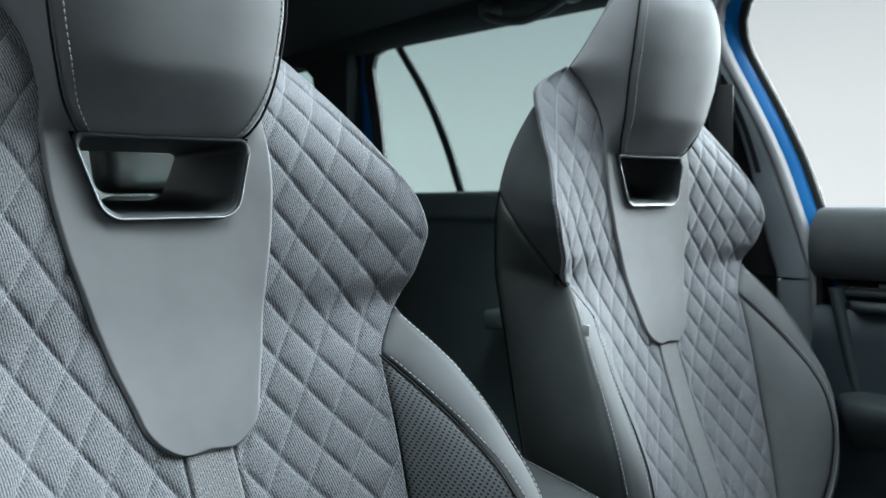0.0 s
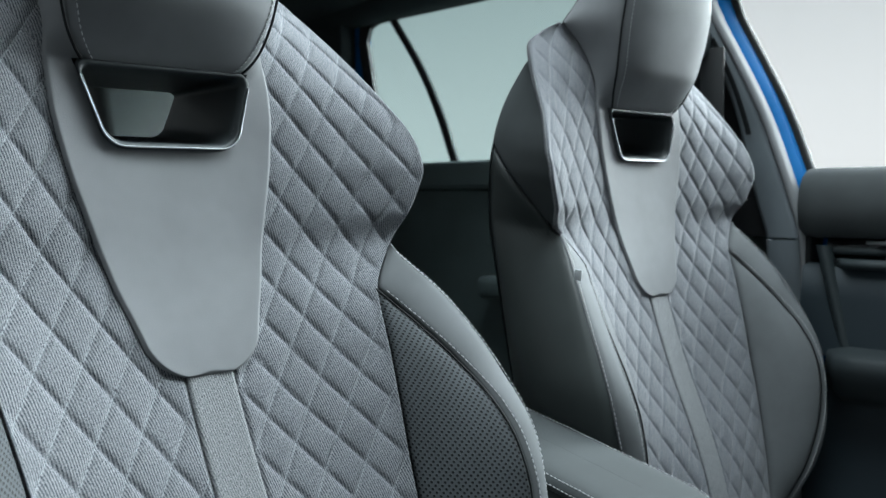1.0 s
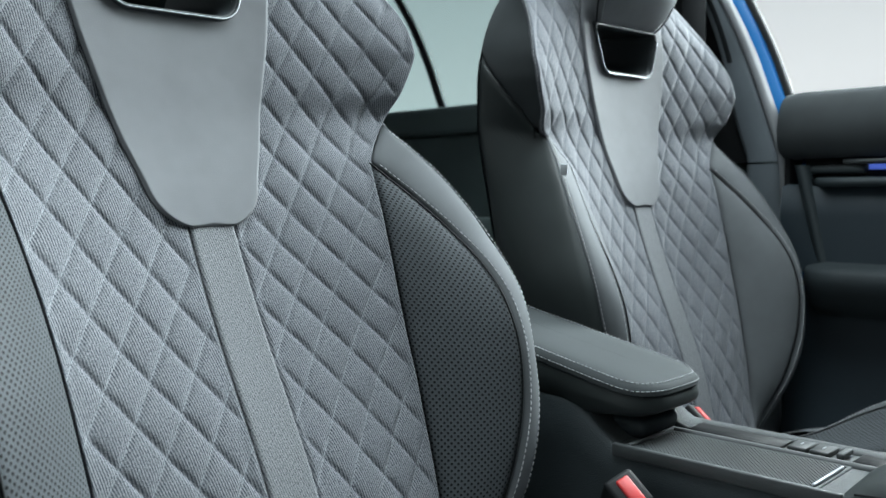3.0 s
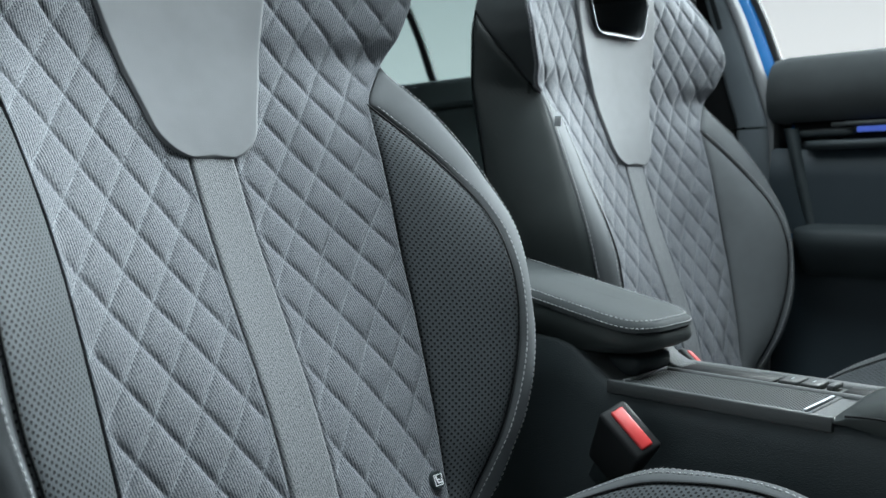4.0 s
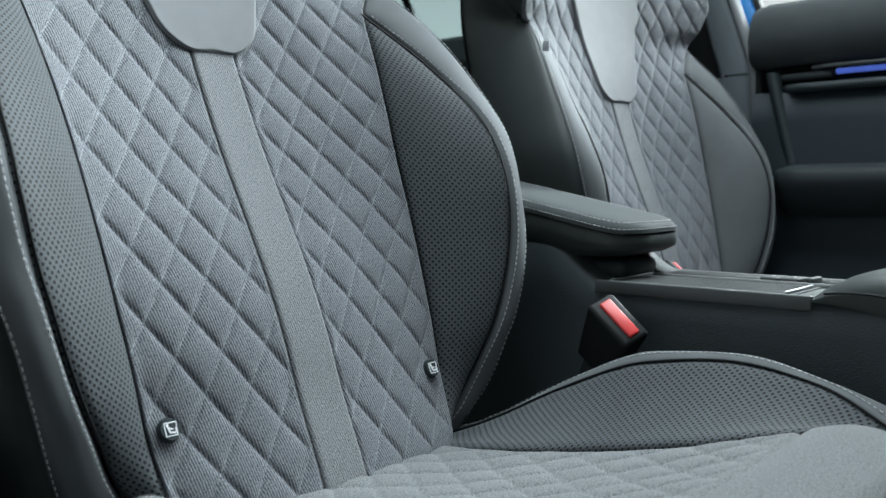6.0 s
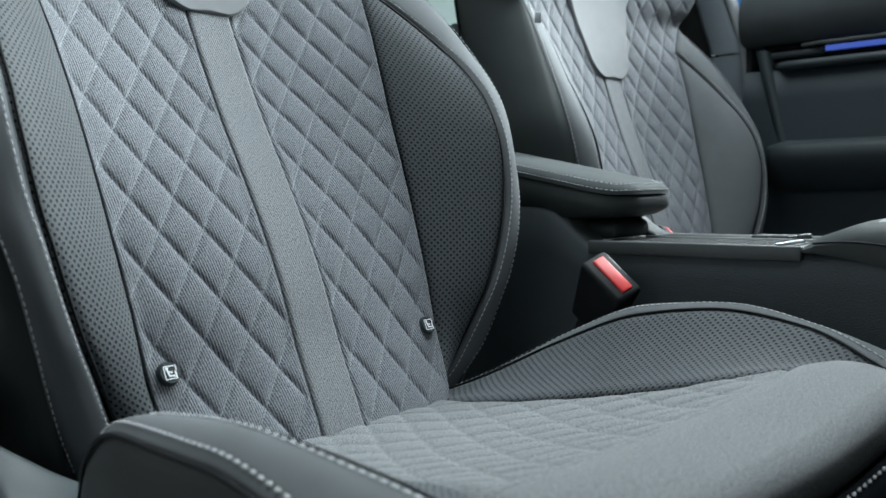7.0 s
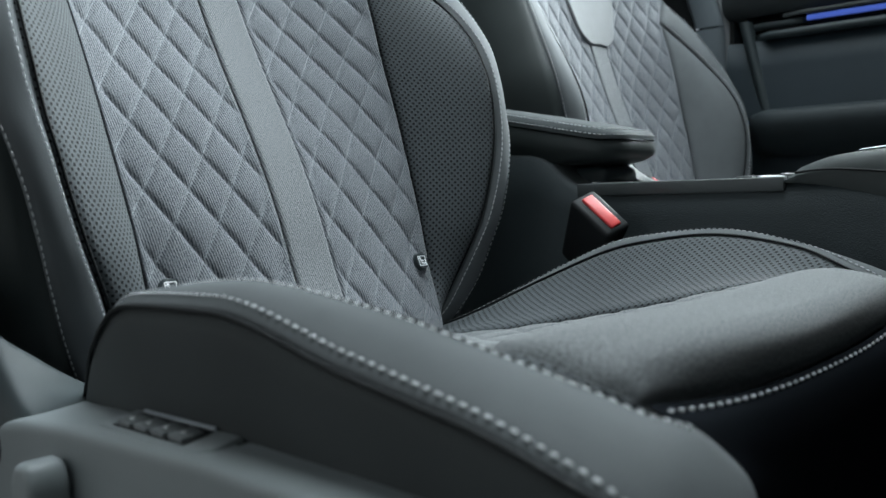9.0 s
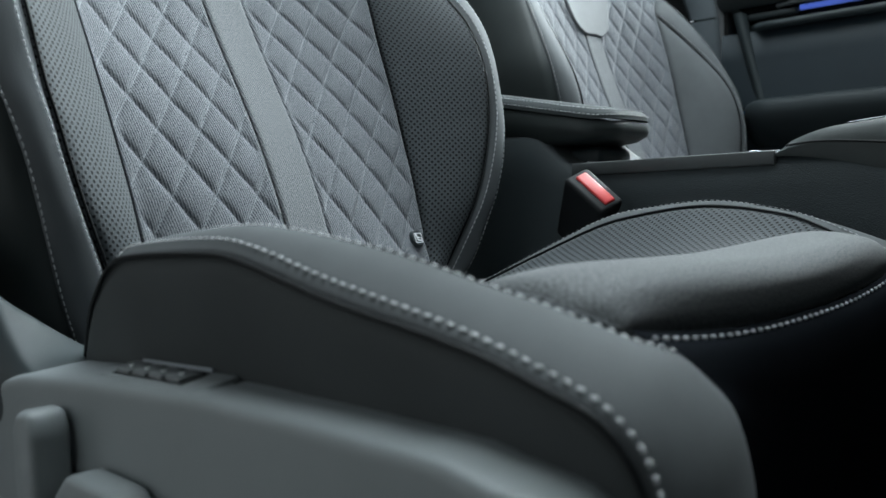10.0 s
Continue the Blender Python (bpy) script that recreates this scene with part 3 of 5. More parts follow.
            P[:, :, k] += (m - P[:, :, k]) * np.clip(near * (inner if k == 0 else np.maximum(inner, 0.25)), 0, 1)
    T = tuck(P, 0.0026, 0.0017, "lrb")
    P = rim(P + (T - P) * np.array([smoothstep(1.318, 1.29, z) for z in zz])[:, None, None], 0.012, "lrb")
    link("neck_panel", grid(P, flip=True, keep=lambda c: ~in_opening(c, 0.0022)), LEATHER, seat, "smooth grey leather panel running up round the headrest")
    for sx in (1, -1):
        P = np.array([section(z, (X_SHELL(max(z, Z_TOP)) - 0.001, Y_SHELL(max(z, Z_TOP)) + 0.002), (0.0, 0.305 - 0.25 * (z - Z_TOP)), 14, 0.003) for z in np.linspace(Z_TOP - 0.03, 1.476, 36)])
        if sx < 0:
            P = mirror_x(P)
        link("headrest_back", grid(P, flip=sx > 0), LEATHER, seat)
    # headrest pad with its underside
    P = []
    for i in range(16):
        s = i / 16
        y = 0.30 + (0.186 - 0.30) * s
        P.append([(x, y, 1.2035 + 0.004 * s) for x in np.linspace(-0.074, 0.074, 60)])
    for z in np.concatenate([np.linspace(1.204, 1.23, 16), np.linspace(1.235, 1.468, 70)]):
        w = X_PAD(z)
        row = []
        for k in np.linspace(-1, 1, 60):
            bl = 0.022 * smoothstep(1.200, 1.262, z) * smoothstep(1.475, 1.40, z)
            row.append((w * k, Y_PAD(z) - bl * (1 - abs(k) ** 2.6) ** 0.8, z))
        P.append(row)
    P = rim(tuck(np.array(P), 0.003, 0.0045, "lr"), 0.016)
    link("headrest_pad", grid(P, flip=True), LEATHER, seat, "padded grey leather headrest")
    for sx in (1, -1):
        C, N = [], []
        for z in np.linspace(1.206, 1.455, 160):
            w = X_PAD(z)
            k = 1 - 0.0095 / w
            bl = 0.022 * smoothstep(1.200, 1.262, z) * smoothstep(1.475, 1.40, z)
            C.append((sx * w * k, Y_PAD(z) - bl * (1 - k ** 2.6) ** 0.8 - 0.0002, z))
            N.append((sx * 0.45, -1, 0))
        E = [(sx * X_PAD(z), Y_PAD(z) + 0.0002, z) for z in np.linspace(1.206, 1.462, 90)]
        link("seam_piping", tube(E, 0.0013, 6), PIPING, seat)
        link("headrest_stitching", stitches(C, N, width=0.0014, lift=0.0002), THREAD, seat, "light grey contrast stitching")
    # bordered tunnel of the opening
    rings = []
    for y, k, ins in ((0.002, 1.045, -0.0035), (-0.005, 1.03, -0.002), (-0.0065, 1.01, 0.0), (-0.004, 0.985, 0.002), (0.004, 0.965, 0.0035), (0.03, 0.955, 0.004), (0.07, 0.92, 0.006), (0.108, 0.90, 0.007)):
        up = 0.004 * smoothstep(0.02, 0.085, y)
        rings.append([(x, front_y(x, z) - 0.003 + y if y < 0.02 else 0.180 + y, 1.1705 + up + (z - 1.1705) * (1 - 0.14 * smoothstep(0.02, 0.085, y))) for x, z in opening(k, ins)])
    link("opening_frame", grid(np.array(rings), flip=True, loop=True), FRAME, seat, "dark satin frame round the opening")
    pts = opening(1.012, -0.001, 14)
    bottom = pts[42:] + pts[:14]
    path = [(x, front_y(x, z) - 0.0096, z) for x, z in [(-0.0778, 1.193)] + bottom + [(0.0778, 1.193)]]
    link("chrome_accent", tube(path, 0.0008, 8), CHROME, seat, "thin satin chrome accent strip")
    # back cover, with the opening through it
    P = []
    for z in np.linspace(Z_LOW, Z_TOP, 110):
        xb, yb = X_BACK(z), Y_BACK(z)
        P.append([(xb * k, yb + 0.022 * (1 - k * k), z) for k in np.linspace(-1, 1, 90)])
    link("back_cover", grid(np.array(P), keep=lambda c: ~in_opening(c, 0.006)), PLASTIC_DARK, seat, "black back cover of the seat")
    # fastening badges: round black buttons with a seat sign
    for x in (-0.135, 0.135):
        z = 0.655
        base = Matrix.Translation((x, front_y(x, z) - 0.0022, z)) @ pose(0, 0, 0, -24 + 90, 0, 0)
        bm = bmesh.new()
        bmesh.ops.create_cone(bm, cap_ends=True, segments=32, radius1=0.0092, radius2=0.0078, depth=0.004, matrix=base)
        b = part("fixing_button", bm, PLASTIC_DARK, seat, "round black child-seat fixing badge with a white sign", smooth=False)
        sign = bmesh.new()
        for w, h, dx, dy, ro in ((0.0115, 0.0009, 0, 0.0056, 0), (0.0009, 0.0115, -0.0056, 0, 0), (0.0115, 0.0009, 0, -0.0056, 0), (0.0009, 0.004, 0.0056, 0.0035, 0), (0.0015, 0.0062, -0.0022, -0.0004, 14), (0.0055, 0.0015, 0.0006, -0.0030, -6), (0.0024, 0.0024, -0.0030, 0.0036, 0), (0.0016, 0.0060, 0.0046, -0.0018, 0), (0.0040, 0.0014, -0.0002, 0.0004, -20)):
            bmesh.ops.create_cube(sign, size=1.0, matrix=base @ Matrix.Translation((dx * 0.84, dy * 0.84, 0.0021)) @ pose(0, 0, 0, 0, 0, ro) @ Matrix.Diagonal((w * 0.84, h * 0.84, 0.0006, 1)))
        part("seat_sign", sign, WHITE_PRINT, b, smooth=False)


# ---- front seat: the cushion, by stations from the back to the front ----
C_MID = spl((0, 0.030, 0.576), (1, -0.040, 0.590), (2, -0.120, 0.595), (3, -0.20, 0.607), (4, -0.27, 0.622), (5, -0.33, 0.639), (6, -0.380, 0.654), (7, -0.422, 0.653), (7.6, -0.438, 0.640), (8, -0.441, 0.622))
C_EDGE = spl((0, 0.128, 0.030, 0.572), (1, 0.130, -0.040, 0.588), (2, 0.133, -0.120, 0.600), (3, 0.136, -0.20, 0.615), (4, 0.141, -0.27, 0.631), (5, 0.163, -0.327, 0.645), (6, 0.194, -0.380, 0.653), (7, 0.1970, -0.415, 0.6455), (7.6, 0.1925, -0.430, 0.640), (8, 0.1875, -0.438, 0.634))
C_RIDGE = spl((0, 0.140, 0.020, 0.575), (1, 0.165, -0.055, 0.605), (2, 0.210, -0.115, 0.639), (3, 0.230, -0.19, 0.669), (4, 0.234, -0.27, 0.679), (5, 0.227, -0.34, 0.671), (6, 0.211, -0.390, 0.654), (7, 0.198, -0.418, 0.643), (8, 0.187, -0.438, 0.634), (8.5, 0.171, -0.448, 0.628), (9, 0.150, -0.453, 0.614), (9.5, 0.126, -0.456, 0.592), (10, 0.110, -0.456, 0.556), (11, 0.100, -0.450, 0.470))
C_OUTER = spl((0, 0.2050, 0.000, 0.575), (1, 0.2290, -0.070, 0.600), (2, 0.2472, -0.122, 0.641), (3, 0.2612, -0.186, 0.668), (4, 0.2682, -0.270, 0.671), (5, 0.2652, -0.350, 0.653), (6, 0.2592, -0.418, 0.637), (7, 0.2562, -0.442, 0.628), (8, 0.2522, -0.461, 0.619), (8.5, 0.2492, -0.470, 0.610), (9, 0.2462, -0.477, 0.595), (9.5, 0.2442, -0.481, 0.572), (10, 0.2422, -0.482, 0.540), (11, 0.2392, -0.474, 0.470))
C_BASE = spl((0, 0.205, 0.010, 0.52), (1, 0.226, -0.070, 0.545), (2, 0.232, -0.125, 0.55), (3, 0.235, -0.19, 0.55), (4, 0.236, -0.27, 0.55), (5, 0.236, -0.35, 0.545), (6, 0.235, -0.410, 0.535), (7, 0.234, -0.433, 0.525), (8, 0.232, -0.450, 0.515), (9, 0.230, -0.464, 0.495), (10, 0.230, -0.470, 0.475), (11, 0.230, -0.470, 0.462))


def bowed(a, b, n, lift, way):
    a, b, way = np.asarray(a, float), np.asarray(b, float), np.asarray(way, float)
    return [a + (b - a) * s + way * lift * 4 * s * (1 - s) for s in np.linspace(0, 1, n)]


def cushion(seat):
    ts = np.linspace(0, 8, 260)
    P = []
    for t in ts:
        m, e = C_MID(t), C_EDGE(t)
        row = []
        for k in np.linspace(-1, 1, 120):
            f = abs(k) ** 2.4
            puff = 0.011 * smoothstep(4.8, 6.6, t) * smoothstep(8.0, 7.3, t) * (1 - abs(k) ** 7)
            row.append((e[0] * k, m[0] + (e[1] - m[0]) * f - 0.3 * puff, m[1] + (e[2] - m[1]) * f + puff * abs(k) ** 1.5))
        P.append(row)
    P = np.array(P)
    U = uv_metres(P)
    v = U[..., 1]
    w = np.vectorize(lambda q: smoothstep(0.395, 0.365, q))(v)
    Q = quilt(P, np.stack([U[..., 0], v], -1), depth=0.0032, sign=-1, l0=0.0, skew=0.0)
    P = P + (Q - P) * w[..., None]
    # cross seam before the plain front part
    g = -0.004 * np.exp(-(((v - 0.392) / 0.004) ** 2))
    P = P + normals(P) * (-g)[..., None]
    P = rim(tuck(P, 0.004, 0.005, "lrt", -1), 0.014, "lrt", -1)
    link("cushion_cloth", grid(P, flip=False, uv=rim_uv(U, "lrt")), CLOTH_SOFT, seat, "grey quilted cloth seat cushion centre")
    for sx in (1, -1):
        def lay(A, B, n, lift, way, mat, name, label, tk=0.003, uv=False, end=8.0, nose=None):
            P = []
            for t in np.linspace(0, end, int(15 * end)):
                wy = np.array(way, float)
                if nose:
                    wy = wy + (np.array(nose, float) - wy) * smoothstep(7.0, 9.5, t)
                P.append(bowed(A(t), B(t), n, lift * smoothstep(0, 1.5, t), wy))
            P = np.array(P)
            U = rim_uv(uv_metres(P)) if uv else None
            P = rim(tuck(P, tk, 0.004, "lr", -1), 0.012, "lr", -1)
            if sx < 0:
                P = mirror_x(P)
            link(name, grid(P, flip=sx < 0, uv=U), mat, seat, label)
        lay(C_EDGE, C_RIDGE, 20, -0.007, (-0.3, 0, 0.9), LEATHER_HOLES, "cushion_insert", "perforated dark grey leather cushion bolster", uv=True)
        lay(C_RIDGE, C_OUTER, 14, 0.006, (0.2, 0, 1), LEATHER_BAND, "cushion_band", "smooth grey leather top of the cushion bolster", end=11.0, nose=(0.3, -1.2, 0.2), tk=0.0018)
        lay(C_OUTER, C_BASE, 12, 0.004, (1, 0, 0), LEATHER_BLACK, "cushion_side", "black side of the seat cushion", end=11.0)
        for name, fn, other, off, end in (("ridge_stitching", C_RIDGE, C_OUTER, 0.0080, 8.6), ("outer_stitching", C_OUTER, C_RIDGE, 0.0062, 10.5)):
            C, N = [], []
            for t in np.linspace(0.6, end, 320):
                a, b = fn(t), other(t)
                d = (b - a) / (np.linalg.norm(b - a) + 1e-9)
                f = off / np.linalg.norm(b - a)
                front = smoothstep(7.0, 9.5, t)
                wy = np.array((0.2, 0, 1.0)) * (1 - front) + np.array((0.3, -1.2, 0.2)) * front
                p = a + d * off + wy * (0.0003 + 0.024 * f * (1 - f) * smoothstep(0, 1.5, t))
                C.append((sx * p[0], p[1], p[2]))
                N.append((sx * wy[0], wy[1], wy[2]))
            link(name, stitches(C, N, pitch=0.0054, length=0.0033, width=0.0024, tall=0.28), THREAD, seat, "light grey contrast stitching")
        for fn, r in ((C_RIDGE, 0.0010), (C_OUTER, 0.0013)):
            C = np.array([(sx * fn(t)[0], fn(t)[1] + 0.0015 * smoothstep(7, 9, t), fn(t)[2] - 0.0012) for t in np.linspace(0, 8.1 if r < 0.0012 else 11, 120)])
            link("seam_piping", tube(C, r, 6), PIPING, seat)
    # front face of the cushion, between the two bolster noses
    mid = spl((0, -0.440, 0.621), (0.1, -0.4455, 0.617), (0.2, -0.449, 0.608), (0.35, -0.4515, 0.59), (0.6, -0.452, 0.54), (1, -0.446, 0.46))
    P = []
    for q in np.linspace(0, 1, 40):
        m, r = mid(q), C_RIDGE(8 + 3 * q)
        if q == 0:
            r = C_EDGE(8)
        P.append([((r[0] + 0.003 * min(1.0, 6 * q)) * k, m[0] + (r[1] - m[0]) * abs(k) ** 2.4, m[1] + (r[2] - m[1]) * abs(k) ** 2.4) for k in np.linspace(-1, 1, 80)])
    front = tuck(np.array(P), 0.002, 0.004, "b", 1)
    # near-black leather paints in the shade on the front face
    link("cushion_front", grid(front, flip=False), LEATHER_FRONT_SHADE, seat, "leather cushion front, shade put into its dark colour")
    C = np.array([(x, y - 0.0026, z - 0.0028) for x, y, z in front[0][2:-2]])
    link("front_stitching", stitches(C, [(0, -1, 0.6)] * len(C), pitch=0.0084, length=0.0044, width=0.0021, lift=0.0004, tall=0.4), THREAD, seat, "light grey contrast stitching")
    # plastic side trims down to the rails
    for sx in (1, -1):
        prof = spl((0, 0.236, 0.6065), (1, 0.252, 0.6058), (2, 0.2715, 0.6047), (2.5, 0.2782, 0.6041), (3, 0.2818, 0.6018), (3.5, 0.2829, 0.597), (4, 0.2830, 0.580), (5, 0.283, 0.54), (6, 0.281, 0.44), (7, 0.262, 0.40))
        P = []
        for y in np.linspace(0.08, -0.50, 60):
            dz = float(np.interp(-y, [-0.08, 0.0, 0.06, 0.10, 0.15, 0.22, 0.28, 0.36, 0.42, 0.46, 0.50], [-0.05, -0.026, -0.011, -0.004, 0.0005, 0.0035, 0.0055, 0.0035, 0.000, -0.010, -0.04]))
            nar = 0.03 * smoothstep(0.44, 0.50, -y) + 0.03 * smoothstep(-0.02, 0.08, y)
            P.append([(prof(t)[0] - nar, y, prof(t)[1] + dz) for t in np.linspace(0, 7, 50)])
        P = np.array(P)
        if sx < 0:
            P = mirror_x(P)
        link("side_trim", grid(P, flip=sx > 0), PLASTIC, seat, "grained dark grey plastic side trim")
    # flared hinge cover that climbs from the outer trim to the backrest
    top = spl((0, 0.216, -0.052, 0.601), (1, 0.237, -0.056, 0.6145), (2, 0.252, -0.055, 0.626), (3, 0.270, -0.050, 0.641), (4, 0.284, -0.030, 0.662), (5, 0.292, 0.010, 0.690), (6, 0.292, 0.060, 0.712))
    foot = spl((0, 0.218, -0.066, 0.5985), (1, 0.240, -0.092, 0.5998), (2, 0.256, -0.104, 0.5995), (3, 0.2725, -0.112, 0.5965), (4, 0.2805, -0.104, 0.583), (5, 0.283, -0.05, 0.56), (6, 0.283, 0.02, 0.54))
    P = []
    for t in np.linspace(0, 6, 60):
        a, b = top(t), foot(t)
        row = [(a[0] - 0.006, a[1] + 0.014, a[2] - 0.006), (a[0] - 0.0022, a[1] + 0.0035, a[2] - 0.0004)]
        for k in np.linspace(0, 1, 18):
            e = 1 - (1 - k) ** 1.9
            row.append((a[0] + (b[0] - a[0]) * k, a[1] + (b[1] - a[1]) * k, a[2] + (b[2] - a[2]) * e))
        P.append(row)
    # same plastic as the trim; its weaker light is painted by a darker one
    link("hinge_cover", grid(mirror_x(P), flip=True), PLASTIC_DARK, seat, "grained plastic hinge cover, shade put into its dark colour")
    part("seat_rail_base", box_bm(0.40, 0.50, 0.10, 0.01, 2, (0, -0.21, 0.42)), PLASTIC_DARK, seat)
    for x in (-0.17, 0.17):
        part("seat_rail", box_bm(0.035, 0.62, 0.05, 0.004, 2, (x, -0.20, 0.345)), PLASTIC_DARK, seat)


seat = thing("front_seat", "grey sports front seat in quilted cloth and leather with integrated headrest", "car seat", "front seats")
backrest(seat)
# the second seat stands further back with a more upright backrest
far_seat = copy_thing(seat, pose(0.74, 0.015, 0))
far_seat["label"] = "second grey quilted sports seat beside the centre console"
for ob in [o for o in far_seat.children_recursive if o.name.startswith(("fixing_button", "seat_sign"))]:
    if ob.type == "MESH" and sum(v.co.x for v in ob.data.vertices) > 0:
        bpy.data.objects.remove(ob)
part("fabric_tag", box_bm(0.0025, 0.010, 0.013, 0.0008, 2, (-0.268, 0.062, 1.006)), THREAD_GREY, far_seat, "small light grey fabric tag sewn into the seam")
# lighter plain leather on the far bolsters paints in the stronger light there
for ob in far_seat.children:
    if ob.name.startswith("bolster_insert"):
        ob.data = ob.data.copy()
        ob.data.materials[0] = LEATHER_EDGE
        ob["label"] = "smooth grey leather bolster, stronger light put into its colour"
lean = pose(0, 0.1244, 0.896, 6.8, 0, -1.0) @ Matrix.Translation((0, -0.1, -0.9))
for ob in far_seat.children:
    ob.matrix_basis = lean @ ob.matrix_basis
cushion(seat)
cushion(far_seat)


def seat_controls(s):
    """Buttons on the outer trim of the seat by the open door."""
    base = Matrix.Translation((-0.2668, -0.2275, 0.6082)) @ pose(0, 0, 0, -1.5, -10, -2.6) @ Matrix.Translation((0, 0.0055, -0.0005)) @ Matrix.Diagonal((1, 0.82, 1, 1))
    bm = bmesh.new()
    f = bm.faces.new([bm.verts.new((x, y, -0.0035)) for x, y in ((-0.0092, 0.056), (-0.0092, -0.059), (-0.004, -0.066), (0.0125, -0.066), (0.0125, 0.054), (-0.003, 0.060))])
    ext = bmesh.ops.extrude_face_region(bm, geom=[f])
    bmesh.ops.translate(bm, verts=[v for v in ext["geom"] if isinstance(v, bmesh.types.BMVert)], vec=(0, 0, 0.0062))
    bmesh.ops.recalc_face_normals(bm, faces=bm.faces[:])
    bmesh.ops.bevel(bm, geom=bm.edges[:], offset=0.0014, segments=3, affect="EDGES", profile=0.5)
    bmesh.ops.transform(bm, matrix=base, verts=bm.verts[:])
    panel = part("memory_panel", bm, PLASTIC, s, "dark grey memory button panel with four keys")
    # black plate a little larger than the panel paints the shadow at its edge
    gap = bmesh.new()
    bmesh.ops.create_cube(gap, size=1.0, matrix=base @ Matrix.Translation((0.0015, -0.004, -0.0012)) @ Matrix.Diagonal((0.0236, 0.1300, 0.0030, 1)))
    part("panel_gap", gap, PIPING, panel, "black plate painting the shadow round the panel", smooth=False)
    # thin black plate, not cut in, paints the shade between the keys
    part("key_recess", box_bm(0.0165, 0.086, 0.0010, 0.0004, 1), PIPING, panel, "black plate painting the shade between the keys").matrix_basis = base @ Matrix.Translation((0.0016, 0.0005, 0.0026))
    for i in range(4):
        yk = 0.031 - 0.0205 * i
        b = bmesh.new()
        bmesh.ops.create_cube(b, size=1.0, matrix=base @ Matrix.Translation((0.0002, yk - 0.001, 0.0036)) @ pose(0, 0, 0, 4, 6, 0) @ Matrix.Diagonal((0.0125, 0.0150, 0.003, 1)))
        bmesh.ops.bevel(b, geom=b.edges[:], offset=0.0009, segments=3, affect="EDGES", profile=0.5)
        part("key", b, PLASTIC_KEY, panel)
        b = bmesh.new()
        for dx, dy, w, h in ((0.0, 0.0, 0.0008, 0.0034), (0.0014, 0.0014, 0.0022, 0.0008)):
            bmesh.ops.create_cube(b, size=1.0, matrix=base @ Matrix.Translation((-0.001 + dx, yk - 0.001 + dy, 0.0053)) @ pose(0, 0, 0, 4, 6, 0) @ Matrix.Diagonal((w, h, 0.0005, 1)))
        part("key_sign", b, WHITE_PRINT, panel, smooth=False)
    part("panel_accent", box_bm(0.0020, 0.084, 0.0030, 0.0008, 2), PLASTIC_GREY, panel, "thin raised grey accent rail").matrix_basis = base @ Matrix.Translation((0.0106, -0.001, 0.0034))
    # upright backrest switch and flat cushion switch
    sw = part("backrest_switch", prism_bm([(-0.0115, -0.065), (0.0115, -0.065), (0.0115, 0.011), (0.007, 0.021), (-0.006, 0.021), (-0.0115, 0.011)], 0.022, 0.0045, 4), PLASTIC, s, "grey upright seat adjustment switch")
    sw.matrix_basis = Matrix.Translation((-0.307, -0.156, 0.570)) @ pose(0, 0, 0, 0, 0, -90)
    sw2 = part("cushion_switch", prism_bm([(-0.05, -0.016), (0.020, -0.018), (0.022, -0.004), (0.006, 0.010), (-0.036, 0.012), (-0.052, -0.002)], 0.020, 0.004, 4), PLASTIC, s, "grey flat seat adjustment switch")
    sw2.matrix_basis = Matrix.Translation((-0.304, -0.232, 0.553)) @ pose(0, 0, 0, 0, 0, -90)


seat_controls(seat)


